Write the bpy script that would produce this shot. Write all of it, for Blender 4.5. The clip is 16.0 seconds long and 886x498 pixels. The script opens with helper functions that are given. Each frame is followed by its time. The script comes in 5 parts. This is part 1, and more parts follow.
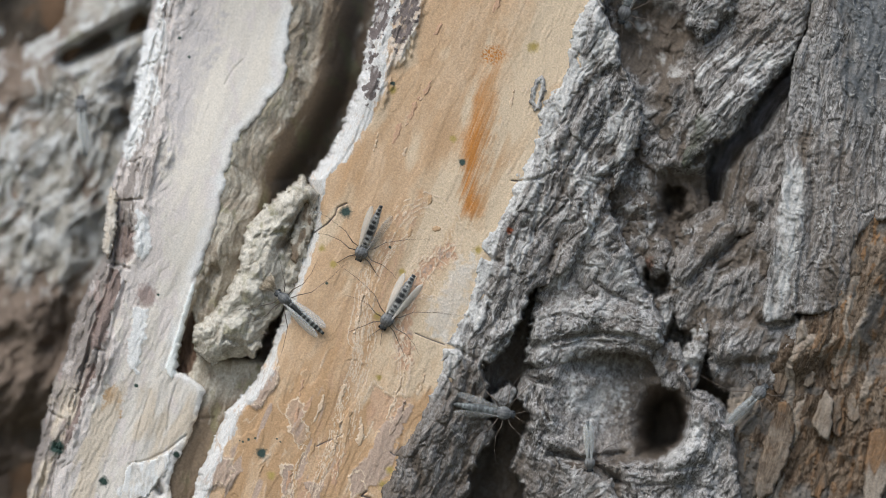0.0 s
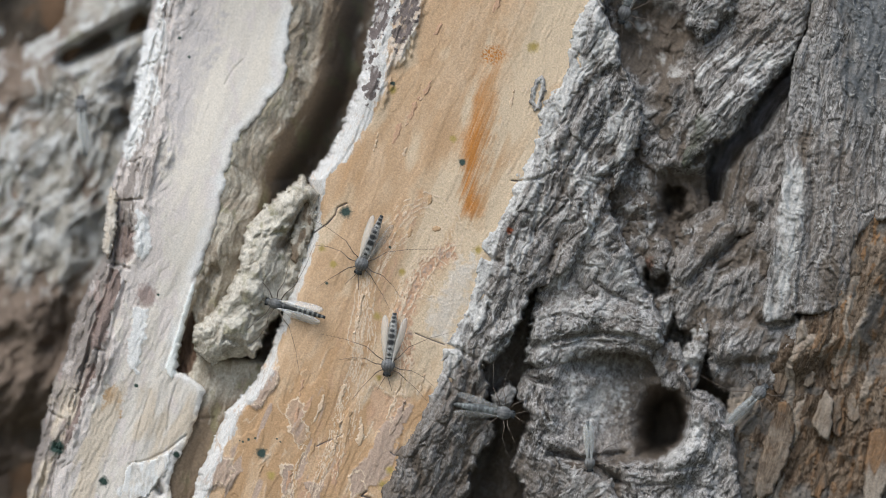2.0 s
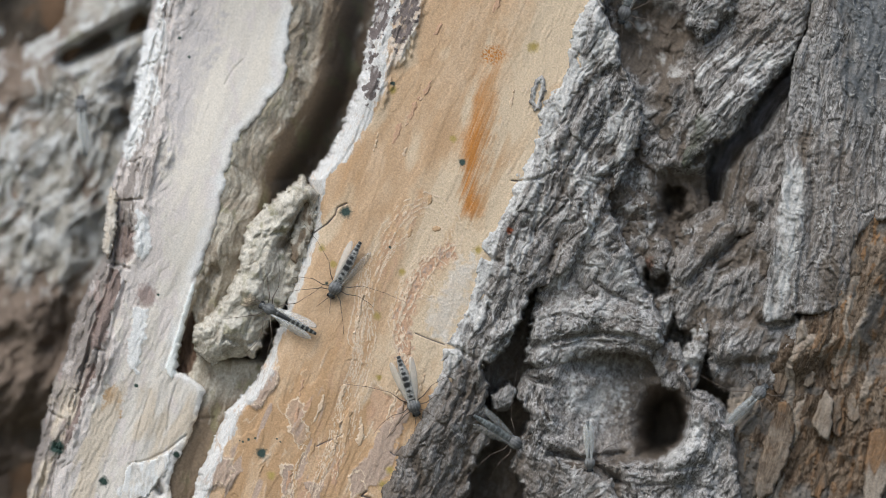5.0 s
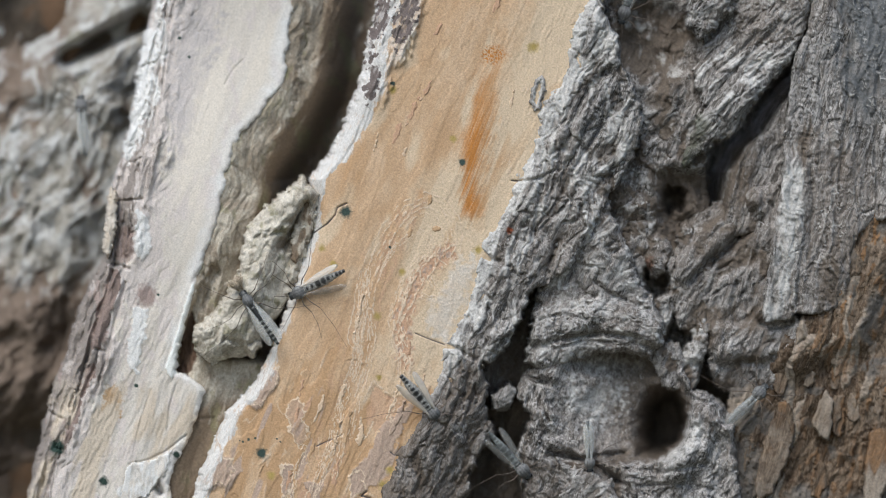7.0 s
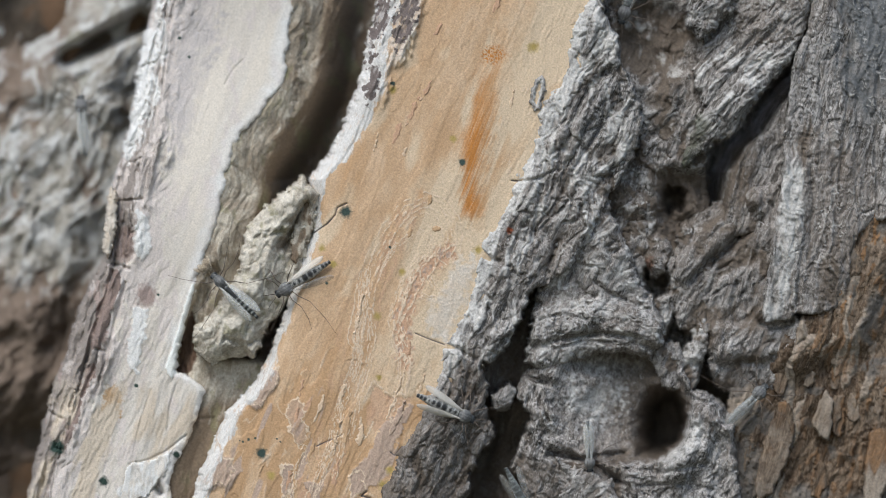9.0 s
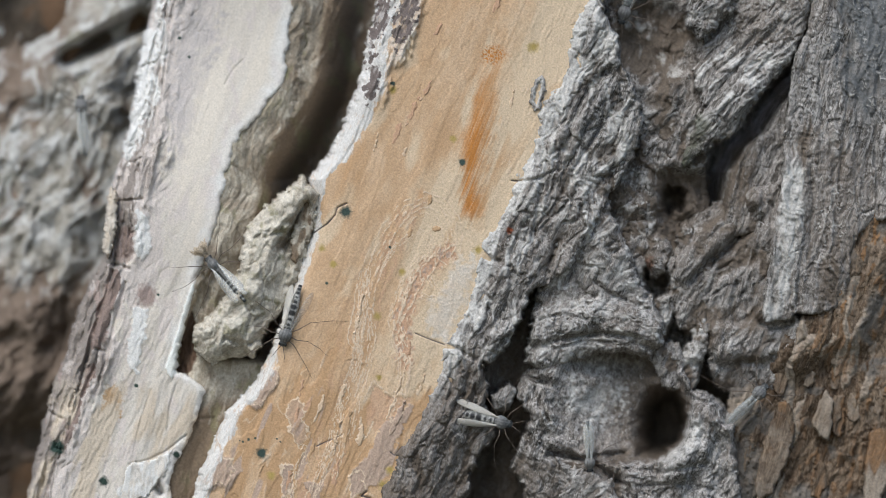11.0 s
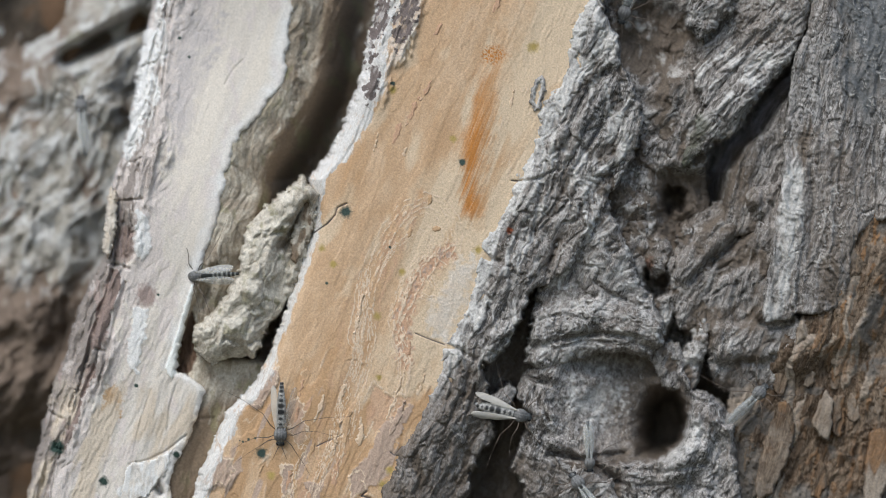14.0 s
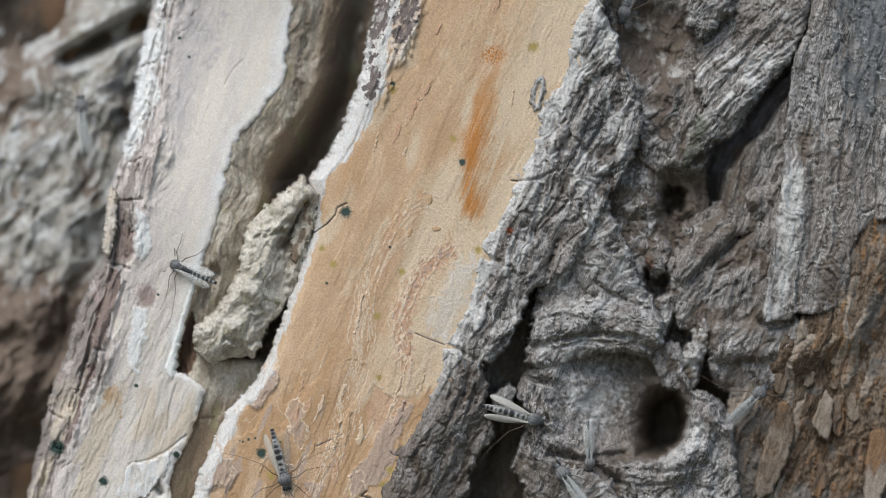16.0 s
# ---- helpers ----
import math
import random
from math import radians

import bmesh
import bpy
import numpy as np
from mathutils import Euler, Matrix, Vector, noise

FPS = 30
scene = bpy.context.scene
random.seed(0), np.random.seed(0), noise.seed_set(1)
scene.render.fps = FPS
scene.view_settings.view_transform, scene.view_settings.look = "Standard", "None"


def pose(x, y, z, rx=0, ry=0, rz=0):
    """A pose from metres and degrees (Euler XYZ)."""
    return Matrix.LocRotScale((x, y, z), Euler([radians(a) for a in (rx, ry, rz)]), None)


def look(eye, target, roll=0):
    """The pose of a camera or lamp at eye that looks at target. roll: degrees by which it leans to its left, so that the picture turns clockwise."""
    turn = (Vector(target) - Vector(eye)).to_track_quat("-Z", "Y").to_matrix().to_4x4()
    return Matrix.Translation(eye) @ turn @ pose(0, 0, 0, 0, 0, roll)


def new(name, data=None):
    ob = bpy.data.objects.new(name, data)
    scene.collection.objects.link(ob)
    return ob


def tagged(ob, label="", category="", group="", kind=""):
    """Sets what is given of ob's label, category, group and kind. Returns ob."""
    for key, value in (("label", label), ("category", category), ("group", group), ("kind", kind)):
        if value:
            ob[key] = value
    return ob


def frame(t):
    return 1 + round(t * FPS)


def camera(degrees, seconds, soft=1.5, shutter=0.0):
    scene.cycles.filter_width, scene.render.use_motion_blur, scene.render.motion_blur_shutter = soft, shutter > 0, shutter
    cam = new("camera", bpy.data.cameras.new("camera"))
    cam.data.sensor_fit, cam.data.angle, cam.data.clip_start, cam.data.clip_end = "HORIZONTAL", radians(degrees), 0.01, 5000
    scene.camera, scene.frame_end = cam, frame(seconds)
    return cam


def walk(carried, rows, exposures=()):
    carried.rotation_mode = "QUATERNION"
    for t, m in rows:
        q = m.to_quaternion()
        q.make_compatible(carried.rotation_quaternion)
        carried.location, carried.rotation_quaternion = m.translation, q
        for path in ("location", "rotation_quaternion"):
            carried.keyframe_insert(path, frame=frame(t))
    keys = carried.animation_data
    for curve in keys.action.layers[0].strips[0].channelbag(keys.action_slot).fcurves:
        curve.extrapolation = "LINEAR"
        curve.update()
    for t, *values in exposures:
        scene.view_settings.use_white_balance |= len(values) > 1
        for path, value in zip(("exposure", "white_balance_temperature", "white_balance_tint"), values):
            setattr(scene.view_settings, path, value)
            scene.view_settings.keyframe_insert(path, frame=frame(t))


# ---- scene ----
# The bark's own grid: u to the right, v down, h out of the bark, all in sixteenths of a millimetre.
UNIT = 0.001 / 16
REACH = 0.30           # from the lens to the bark in focus
EYE = 1.35             # height of the lens over the ground
SPAN = 2 * math.degrees(math.atan(784 * UNIT / REACH))

cam = camera(SPAN, 16.0, soft=0.85, shutter=0.5)
cam.data.dof.use_dof = True
cam.data.dof.focus_distance = REACH
cam.data.dof.aperture_fstop = 10.5
still = pose(0, -REACH, EYE, 90, 0, 0)
walk(cam, [(0.0, still), (16.0, still)], [(0.0, 0.67, 6430, 8), (9.0, 0.67, 6430, 8), (15.0, 0.65, 6430, 8), (16.0, 0.61, 6430, 8)])

# ---- light: an overcast sky, brightest above and to the side of the pale strip ----
sky = bpy.data.worlds.new("overcast_sky")
scene.world = sky
sky.use_nodes = True
air = sky.node_tree.nodes.new("ShaderNodeTexSky")
air.sky_type = "NISHITA"
air.sun_disc = False
air.sun_elevation, air.sun_rotation = radians(48), radians(215)
air.air_density, air.dust_density = 1.0, 1.5
sky.node_tree.nodes["Background"].inputs["Strength"].default_value = 0.104
sky.node_tree.links.new(air.outputs["Color"], sky.node_tree.nodes["Background"].inputs["Color"])
sun = new("sun", bpy.data.lights.new("sun", "SUN"))
sun.data.energy, sun.data.angle, sun.data.color = 1.66, radians(34), (1.0, 0.985, 0.96)
sun.matrix_world = look((-0.55, -1.25, 1.75 + EYE), (0, 0, EYE))


# ---- noise on the grid ----
TABLE = np.random.default_rng(7).random((256, 256)) * 2 * math.pi
TX, TY = np.cos(TABLE), np.sin(TABLE)


def gnoise(x, y):
    """Gradient noise, about -0.7 to 0.7."""
    xi, yi = np.floor(x).astype(int), np.floor(y).astype(int)
    fx, fy = x - xi, y - yi
    wx, wy = fx * fx * fx * (fx * (fx * 6 - 15) + 10), fy * fy * fy * (fy * (fy * 6 - 15) + 10)

    def corner(i, j):
        a, b = (xi + i) & 255, (yi + j) & 255
        return TX[a, b] * (fx - i) + TY[a, b] * (fy - j)
    low = corner(0, 0) * (1 - wx) + corner(1, 0) * wx
    high = corner(0, 1) * (1 - wx) + corner(1, 1) * wx
    return low * (1 - wy) + high * wy


def fbm(x, y, octaves=4, gain=0.5, seed=0):
    total, amp = 0.0, 1.0
    x, y = x + seed * 17.31, y + seed * 9.73
    for _ in range(octaves):
        total = total + amp * gnoise(x, y)
        x, y, amp = x * 2.03 + 5.2, y * 2.03 + 1.7, amp * gain
    return total


def ridged(x, y, octaves=3, gain=0.5, seed=0):
    """Sharp crests, 0 to about 1."""
    total, amp, norm = 0.0, 1.0, 0.0
    x, y = x + seed * 13.7, y + seed * 7.1
    for _ in range(octaves):
        total = total + amp * (1 - np.minimum(1, 2.4 * np.abs(gnoise(x, y))))
        norm += amp
        x, y, amp = x * 2.1 + 3.1, y * 2.1 + 8.3, amp * gain
    return total / norm


def cells(x, y, seed=0):
    """Nearest and second nearest distance to scattered points, and a random number for the nearest."""
    x, y = x + seed * 11.3, y + seed * 5.9
    xi, yi = np.floor(x).astype(int), np.floor(y).astype(int)
    best, second, mark = np.full(x.shape, 9.0), np.full(x.shape, 9.0), np.zeros(x.shape)
    for i in (-1, 0, 1):
        for j in (-1, 0, 1):
            a, b = (xi + i) & 255, (yi + j) & 255
            px, py = xi + i + 0.5 + 0.45 * TX[a, b], yi + j + 0.5 + 0.45 * TY[a, b]
            d = np.hypot(px - x, py - y)
            nearer = d < best
            second = np.where(nearer, best, np.minimum(second, d))
            mark = np.where(nearer, TABLE[b, a] / (2 * math.pi), mark)
            best = np.minimum(best, d)
    return best, second, mark


def grain(u, v, degrees):
    """Across and along a grain that leans by so many degrees to the right of upright."""
    s, c = math.sin(radians(degrees)), math.cos(radians(degrees))
    return u * c + v * s, u * s - v * c


def step(lo, hi, x):
    t = np.clip((x - lo) / (hi - lo), 0, 1)
    return t * t * (3 - 2 * t)


def away(line, u, v):
    """Distance to a line of points."""
    best = np.full(u.shape, 1e9)
    for (a, b), (c, d) in zip(line, line[1:]):
        t = np.clip(((u - a) * (c - a) + (v - b) * (d - b)) / ((c - a) ** 2 + (d - b) ** 2), 0, 1)
        best = np.minimum(best, np.hypot(u - a - t * (c - a), v - b - t * (d - b)))
    return best


def inside(outline, u, v):
    """Distance to an outline, positive within it."""
    odd = np.zeros(u.shape, bool)
    ring = outline + outline[:1]
    for (a, b), (c, d) in zip(ring, ring[1:]):
        if b != d:
            odd ^= ((b > v) != (d > v)) & (u < (c - a) * (v - b) / (d - b) + a)
    best = away(ring, u, v)
    return np.where(odd, best, -best)


def across(line, v):
    """The u of an edge, given as points from top to bottom, at the height v."""
    return np.interp(v, [p[1] for p in line], [p[0] for p in line])


def place(u, v, h):
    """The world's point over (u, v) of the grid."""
    s = (REACH - h * UNIT) / REACH
    return (u - 784) * UNIT * s, -h * UNIT, EYE + (441 - v) * UNIT * s


# ---- materials ----
def nodes_of(name):
    m = bpy.data.materials.new(name)
    m.use_nodes = True
    return m, m.node_tree.nodes, m.node_tree.links, m.node_tree.nodes["Principled BSDF"]


def mixed(nodes, links, factor, a, b, blend="MIX"):
    n = nodes.new("ShaderNodeMix")
    n.data_type, n.blend_type = "RGBA", blend
    for socket, value in ((n.inputs[0], factor), (n.inputs[6], a), (n.inputs[7], b)):
        if isinstance(value, bpy.types.NodeSocket):
            links.new(value, socket)
        elif isinstance(value, (int, float)):
            socket.default_value = value
        else:
            socket.default_value = (*value, 1)
    return n.outputs[2]


def sums(nodes, links, op, a, b, clamp=False):
    n = nodes.new("ShaderNodeMath")
    n.operation, n.use_clamp = op, clamp
    for socket, value in zip(n.inputs, (a, b)):
        if isinstance(value, bpy.types.NodeSocket):
            links.new(value, socket)
        else:
            socket.default_value = value
    return n.outputs[0]


def ramp(nodes, links, value, lo, hi):
    n = nodes.new("ShaderNodeMapRange")
    n.inputs["From Min"].default_value, n.inputs["From Max"].default_value = lo, hi
    links.new(value, n.inputs["Value"])
    return n.outputs[0]


def bark_material(name, dark, mid, light, lean=21, stretch=5.0, size=1.0, rough=0.85, relief=0.5, masks=(), grit=0.35, gloss=0.25, flecks=0.0, contrast=1.0, weave=0.8, sand=0.45, warm=None, fine=1.0):
    """Fibrous bark: three tones along the grain, fine grit, and colours laid on by the masks (mask, colour, how broken up)."""
    m, nodes, links, out = nodes_of(name)
    where = nodes.new("ShaderNodeTexCoord").outputs["Object"]
    turn = nodes.new("ShaderNodeVectorRotate")
    turn.rotation_type = "Y_AXIS"
    turn.inputs["Angle"].default_value = radians(-lean)
    links.new(where, turn.inputs["Vector"])
    fit = nodes.new("ShaderNodeMapping")
    fit.inputs["Scale"].default_value = (1, 1, 1 / stretch)
    links.new(turn.outputs[0], fit.inputs["Vector"])

    def tex(scale, detail, roughness, vector, distortion=0.0):
        n = nodes.new("ShaderNodeTexNoise")
        n.inputs["Scale"].default_value, n.inputs["Detail"].default_value = scale / size, detail
        n.inputs["Roughness"].default_value, n.inputs["Distortion"].default_value = roughness, distortion
        links.new(vector, n.inputs["Vector"])
        return n.outputs["Fac"]
    broad = tex(110, 4, 0.6, fit.outputs[0], 0.6)
    fibre = tex(900, 5, 0.65, fit.outputs[0], 0.8)
    spots = tex(420, 4, 0.6, where, 0.3)
    grains = tex(3600 * fine, 3, 0.7, where)
    tone = sums(nodes, links, "ADD", sums(nodes, links, "MULTIPLY", broad, 0.45), sums(nodes, links, "MULTIPLY", fibre, 0.55))
    colour = mixed(nodes, links, ramp(nodes, links, tone, 0.49 - 0.10 / contrast, 0.49 + 0.04 / contrast), dark, mid)
    colour = mixed(nodes, links, ramp(nodes, links, tone, 0.52, 0.52 + 0.15 / contrast), colour, light)
    if flecks:
        chips = tex(1500, 4, 0.65, fit.outputs[0], 1.2)
        colour = mixed(nodes, links, sums(nodes, links, "MULTIPLY", ramp(nodes, links, chips, 0.56, 0.66), flecks), colour, tuple(min(0.7, 1.25 * x) for x in light))
        colour = mixed(nodes, links, sums(nodes, links, "MULTIPLY", ramp(nodes, links, chips, 0.43, 0.34), flecks), colour, tuple(0.5 * x for x in dark))
        crumbs = tex(3100, 3, 0.7, fit.outputs[0], 0.8)
        colour = mixed(nodes, links, sums(nodes, links, "MULTIPLY", ramp(nodes, links, crumbs, 0.55, 0.66), 0.55 * flecks), colour, tuple(min(0.7, 1.3 * x) for x in light))
        colour = mixed(nodes, links, sums(nodes, links, "MULTIPLY", ramp(nodes, links, crumbs, 0.45, 0.34), 0.6 * flecks), colour, tuple(0.7 * x for x in dark))
        for scale, wide, share in ((300, 0.026, 0.9), (700, 0.034, 0.75)):
            veins = tex(scale, 3, 0.55, fit.outputs[0], 1.6)
            seam = ramp(nodes, links, sums(nodes, links, "ABSOLUTE", sums(nodes, links, "SUBTRACT", veins, 0.5), 0), wide, 0.2 * wide)
            edge = ramp(nodes, links, sums(nodes, links, "ABSOLUTE", sums(nodes, links, "SUBTRACT", veins, 0.53), 0), 1.6 * wide, 0.4 * wide)
            colour = mixed(nodes, links, sums(nodes, links, "MULTIPLY", seam, share * min(1, flecks)), colour, tuple(0.55 * x for x in dark))
            colour = mixed(nodes, links, sums(nodes, links, "MULTIPLY", edge, 0.7 * share * min(1, flecks)), colour, tuple(min(0.7, 1.15 * x) for x in light))
    if warm:
        patches = tex(75, 3, 0.6, where, 0.5)
        colour = mixed(nodes, links, sums(nodes, links, "MULTIPLY", ramp(nodes, links, patches, 0.44, 0.62), 0.5), colour, warm)
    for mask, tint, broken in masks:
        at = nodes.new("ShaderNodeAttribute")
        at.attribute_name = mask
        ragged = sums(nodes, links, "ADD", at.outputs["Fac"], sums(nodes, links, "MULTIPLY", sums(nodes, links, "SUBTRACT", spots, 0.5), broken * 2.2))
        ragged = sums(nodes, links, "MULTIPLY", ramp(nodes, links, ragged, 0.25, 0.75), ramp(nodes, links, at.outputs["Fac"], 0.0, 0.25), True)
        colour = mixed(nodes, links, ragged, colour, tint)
    speck = mixed(nodes, links, ramp(nodes, links, grains, 0.3, 0.7), (1 - grit,) * 3, (1 + 0.4 * grit,) * 3)
    colour = mixed(nodes, links, 1.0, colour, speck, "MULTIPLY")
    links.new(colour, out.inputs["Base Color"])
    out.inputs["Roughness"].default_value = rough
    out.inputs["Specular IOR Level"].default_value = gloss
    bump = nodes.new("ShaderNodeBump")
    bump.inputs["Strength"].default_value, bump.inputs["Distance"].default_value = relief, 0.00025
    high = sums(nodes, links, "ADD", sums(nodes, links, "MULTIPLY", fibre, weave), sums(nodes, links, "MULTIPLY", grains, sand))
    links.new(high, bump.inputs["Height"])
    links.new(bump.outputs[0], out.inputs["Normal"])
    return m


# The last mask paints highlights on the crests, and the pale sheet edges.
GREY = bark_material("weathered_grey_bark", (0.068, 0.060, 0.053), (0.188, 0.174, 0.161), (0.41, 0.392, 0.376), stretch=5, relief=0.85, flecks=1.0, contrast=1.7, grit=0.4, weave=1.2, sand=0.15, warm=(0.235, 0.20, 0.172),
                     masks=[("brown", (0.142, 0.115, 0.092), 0.5), ("pale", (0.56, 0.545, 0.52), 0.8), ("rust", (0.22, 0.06, 0.025), 0.1), ("green", (0.09, 0.10, 0.07), 0.5), ("slate", (0.16, 0.165, 0.168), 0.6), ("crest_light", (0.50, 0.485, 0.465), 0.35)])
FARGREY = bark_material("mossy_grey_bark", (0.19, 0.163, 0.128), (0.37, 0.343, 0.295), (0.57, 0.555, 0.515), stretch=2.5, size=2.0, relief=0.4, flecks=0.4,
                        masks=[("brown", (0.185, 0.14, 0.108), 0.5), ("pale", (0.50, 0.495, 0.475), 0.6), ("green", (0.20, 0.19, 0.11), 0.6)])
BEIGE = bark_material("beige_grey_bark", (0.27, 0.225, 0.17), (0.47, 0.42, 0.34), (0.60, 0.55, 0.465), stretch=2.5, size=1.2, relief=0.5, flecks=0.25, contrast=1.2,
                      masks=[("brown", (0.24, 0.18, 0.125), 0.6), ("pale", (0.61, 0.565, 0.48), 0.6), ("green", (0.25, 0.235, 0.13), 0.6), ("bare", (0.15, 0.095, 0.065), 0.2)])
PALE = bark_material("bare_pale_bark", (0.60, 0.545, 0.48), (0.635, 0.585, 0.52), (0.665, 0.625, 0.57), stretch=5, size=1.0, relief=0.3, grit=0.24, weave=0.12, sand=0.35, fine=1.6,
                     masks=[("blush", (0.60, 0.54, 0.50), 0.6), ("smudge", (0.50, 0.46, 0.44), 0.9), ("cream", (0.67, 0.61, 0.53), 0.5), ("grey", (0.27, 0.235, 0.21), 0.7), ("pink", (0.36, 0.28, 0.25), 0.3), ("bark", (0.25, 0.19, 0.165), 0.7), ("pale", (0.71, 0.70, 0.675), 0.5),
                            ("brown", (0.43, 0.29, 0.165), 0.2), ("beige", (0.56, 0.48, 0.385), 0.5), ("chalk", (0.77, 0.785, 0.75), 0.15), ("green", (0.03, 0.055, 0.045), 0.3)])
ORANGE = bark_material("bare_orange_bark", (0.515, 0.34, 0.20), (0.57, 0.395, 0.248), (0.61, 0.447, 0.302), stretch=3, size=1.6, relief=0.5, grit=0.27, weave=0.12, sand=0.34, fine=2.2,
                       masks=[("tan", (0.635, 0.50, 0.352), 0.35), ("deep", (0.485, 0.31, 0.172), 0.35), ("pink", (0.52, 0.33, 0.215), 0.12), ("mauve", (0.45, 0.335, 0.26), 0.12),
                              ("stain", (0.475, 0.20, 0.052), 0.3), ("line", (0.65, 0.51, 0.375), 0.12), ("rim", (0.65, 0.63, 0.60), 0.25), ("ochre", (0.40, 0.30, 0.10), 0.3),
                              ("grey", (0.17, 0.14, 0.13), 0.45), ("green", (0.045, 0.07, 0.06), 0.35)])
TAWNY = bark_material("flaking_red_brown_bark", (0.075, 0.048, 0.030), (0.145, 0.098, 0.064), (0.26, 0.20, 0.145), lean=16, stretch=6, relief=0.6, flecks=0.7, contrast=1.4, weave=1.1, sand=0.15,
                      masks=[("pale", (0.33, 0.275, 0.22), 0.5), ("rust", (0.245, 0.138, 0.068), 0.5), ("grey", (0.165, 0.145, 0.125), 0.7)])
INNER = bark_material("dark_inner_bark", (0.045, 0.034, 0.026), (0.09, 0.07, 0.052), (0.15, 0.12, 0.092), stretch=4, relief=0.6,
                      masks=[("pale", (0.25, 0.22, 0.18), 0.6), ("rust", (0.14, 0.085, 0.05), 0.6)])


# ---- building parts ----
GROUND_AT = Vector((-0.52, 0.20, 0.0))
tree = tagged(new("tree_trunk"), "leaning old tree trunk with furrowed grey bark and bare orange strips", "tree trunk")
tree.location = GROUND_AT
FIELDS = []


def raw_mesh(name, co, quads, masks, material):
    mesh = bpy.data.meshes.new(name)
    mesh.vertices.add(len(co))
    mesh.vertices.foreach_set("co", np.ascontiguousarray(co, dtype=np.float32).ravel())
    mesh.loops.add(quads.size)
    mesh.loops.foreach_set("vertex_index", np.ascontiguousarray(quads, dtype=np.int32).ravel())
    mesh.polygons.add(len(quads))
    mesh.polygons.foreach_set("loop_start", np.arange(0, quads.size, quads.shape[1], dtype=np.int32))
    mesh.update(calc_edges=True)
    mesh.validate()
    for key, values in masks.items():
        mesh.attributes.new(key, "FLOAT", "POINT").data.foreach_set("value", np.ascontiguousarray(values, dtype=np.float32))
    mesh.shade_smooth()
    mesh.materials.append(material)
    return mesh


def box_mean(h, reach, stride):
    rows = sum(np.roll(h, i, 0) for i in range(-reach, reach + 1, stride)) / (2 * reach // stride + 1)
    return sum(np.roll(rows, j, 1) for j in range(-reach, reach + 1, stride)) / (2 * reach // stride + 1)


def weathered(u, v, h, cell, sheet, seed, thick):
    """Old bark: its relief softened, thin sheets one over another with crisp edges, and a mask that colours highlights
    onto the crests and pales the sheet edges.
    """
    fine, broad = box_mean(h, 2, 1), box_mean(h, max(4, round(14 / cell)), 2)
    # Whatever stands above its surroundings is highlighted in the colour.
    crest_light = 0.55 * step(0.8, 4.5, h - fine)
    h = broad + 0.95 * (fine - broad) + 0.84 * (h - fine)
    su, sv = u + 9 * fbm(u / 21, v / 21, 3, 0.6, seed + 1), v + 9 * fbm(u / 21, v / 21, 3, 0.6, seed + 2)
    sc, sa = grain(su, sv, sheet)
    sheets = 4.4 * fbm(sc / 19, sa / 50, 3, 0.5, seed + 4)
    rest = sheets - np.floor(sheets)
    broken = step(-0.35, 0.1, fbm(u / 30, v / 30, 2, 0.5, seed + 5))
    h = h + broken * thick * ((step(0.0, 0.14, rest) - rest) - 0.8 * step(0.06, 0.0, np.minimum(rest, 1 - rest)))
    return h, np.maximum(crest_light, 0.62 * broken * step(0.06, 0.14, rest) * step(0.42, 0.2, rest))


def plate(name, outline, shape, material, cell=2.0, ragged=6, rough=18, lip=12, bend=14, skirt=70, label="", thing=None, sheet=24):
    """One piece of bark: its ragged outline, its relief shape(u, v, d) -> heights and masks, a rounded lip and sides that run down."""
    us, vs = [p[0] for p in outline], [p[1] for p in outline]
    u, v = np.meshgrid(np.arange(min(us) - 14, max(us) + 14, cell), np.arange(min(vs) - 14, max(vs) + 14, cell), indexing="ij")
    d = inside(outline, u, v) + ragged * (1.3 * fbm(u / rough, v / rough, 3, 0.55, seed=len(FIELDS) + 3))
    seed = 500 + len(FIELDS)
    gu, gv = np.gradient(d, cell)
    near = np.abs(d) < cell * 0.75
    size = np.maximum(0.5, gu * gu + gv * gv)
    u, v = u - np.where(near, d * gu / size, 0), v - np.where(near, d * gv / size, 0)
    h, masks = shape(u, v, d)
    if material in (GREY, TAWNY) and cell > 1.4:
        h, masks["crest_light"] = weathered(u, v, h, cell, sheet, seed, 3.0 if material is GREY else 3.6)
        masks["crest_light"] = np.where(d > cell * 4, masks["crest_light"], 0.0) * (1 - 0.85 * np.clip(masks.get("brown", 0.0), 0, 1))
    e = np.clip(d / bend, 0, 1)
    h = h - lip * (1 - np.sqrt(np.maximum(0, 1 - (1 - e) ** 2)))
    h = np.where(d < -cell * 0.76, h - skirt * np.clip(-d / (cell * 2), 0.35, 1), h)
    FIELDS.append((u[0, 0], v[0, 0], cell, np.where(d > 0, h, -1e9)))
    good = d > -cell * 2.6
    keep = good[:-1, :-1] & good[1:, :-1] & good[1:, 1:] & good[:-1, 1:]
    index = np.arange(u.size).reshape(u.shape)
    quads = np.stack([index[:-1, :-1][keep], index[:-1, 1:][keep], index[1:, 1:][keep], index[1:, :-1][keep]], 1)
    used, quads = np.unique(quads, return_inverse=True)
    quads = quads.reshape(-1, 4)
    x, y, z = place(u.ravel()[used], v.ravel()[used], h.ravel()[used])
    co = np.stack([x - GROUND_AT.x, y - GROUND_AT.y, z], 1)
    masks = {k: np.broadcast_to(w, u.shape).ravel()[used] for k, w in masks.items()}
    ob = new(name, raw_mesh(name, co, quads, masks, material))
    ob.parent = thing or tree
    if label:
        tagged(ob, label)
    return ob


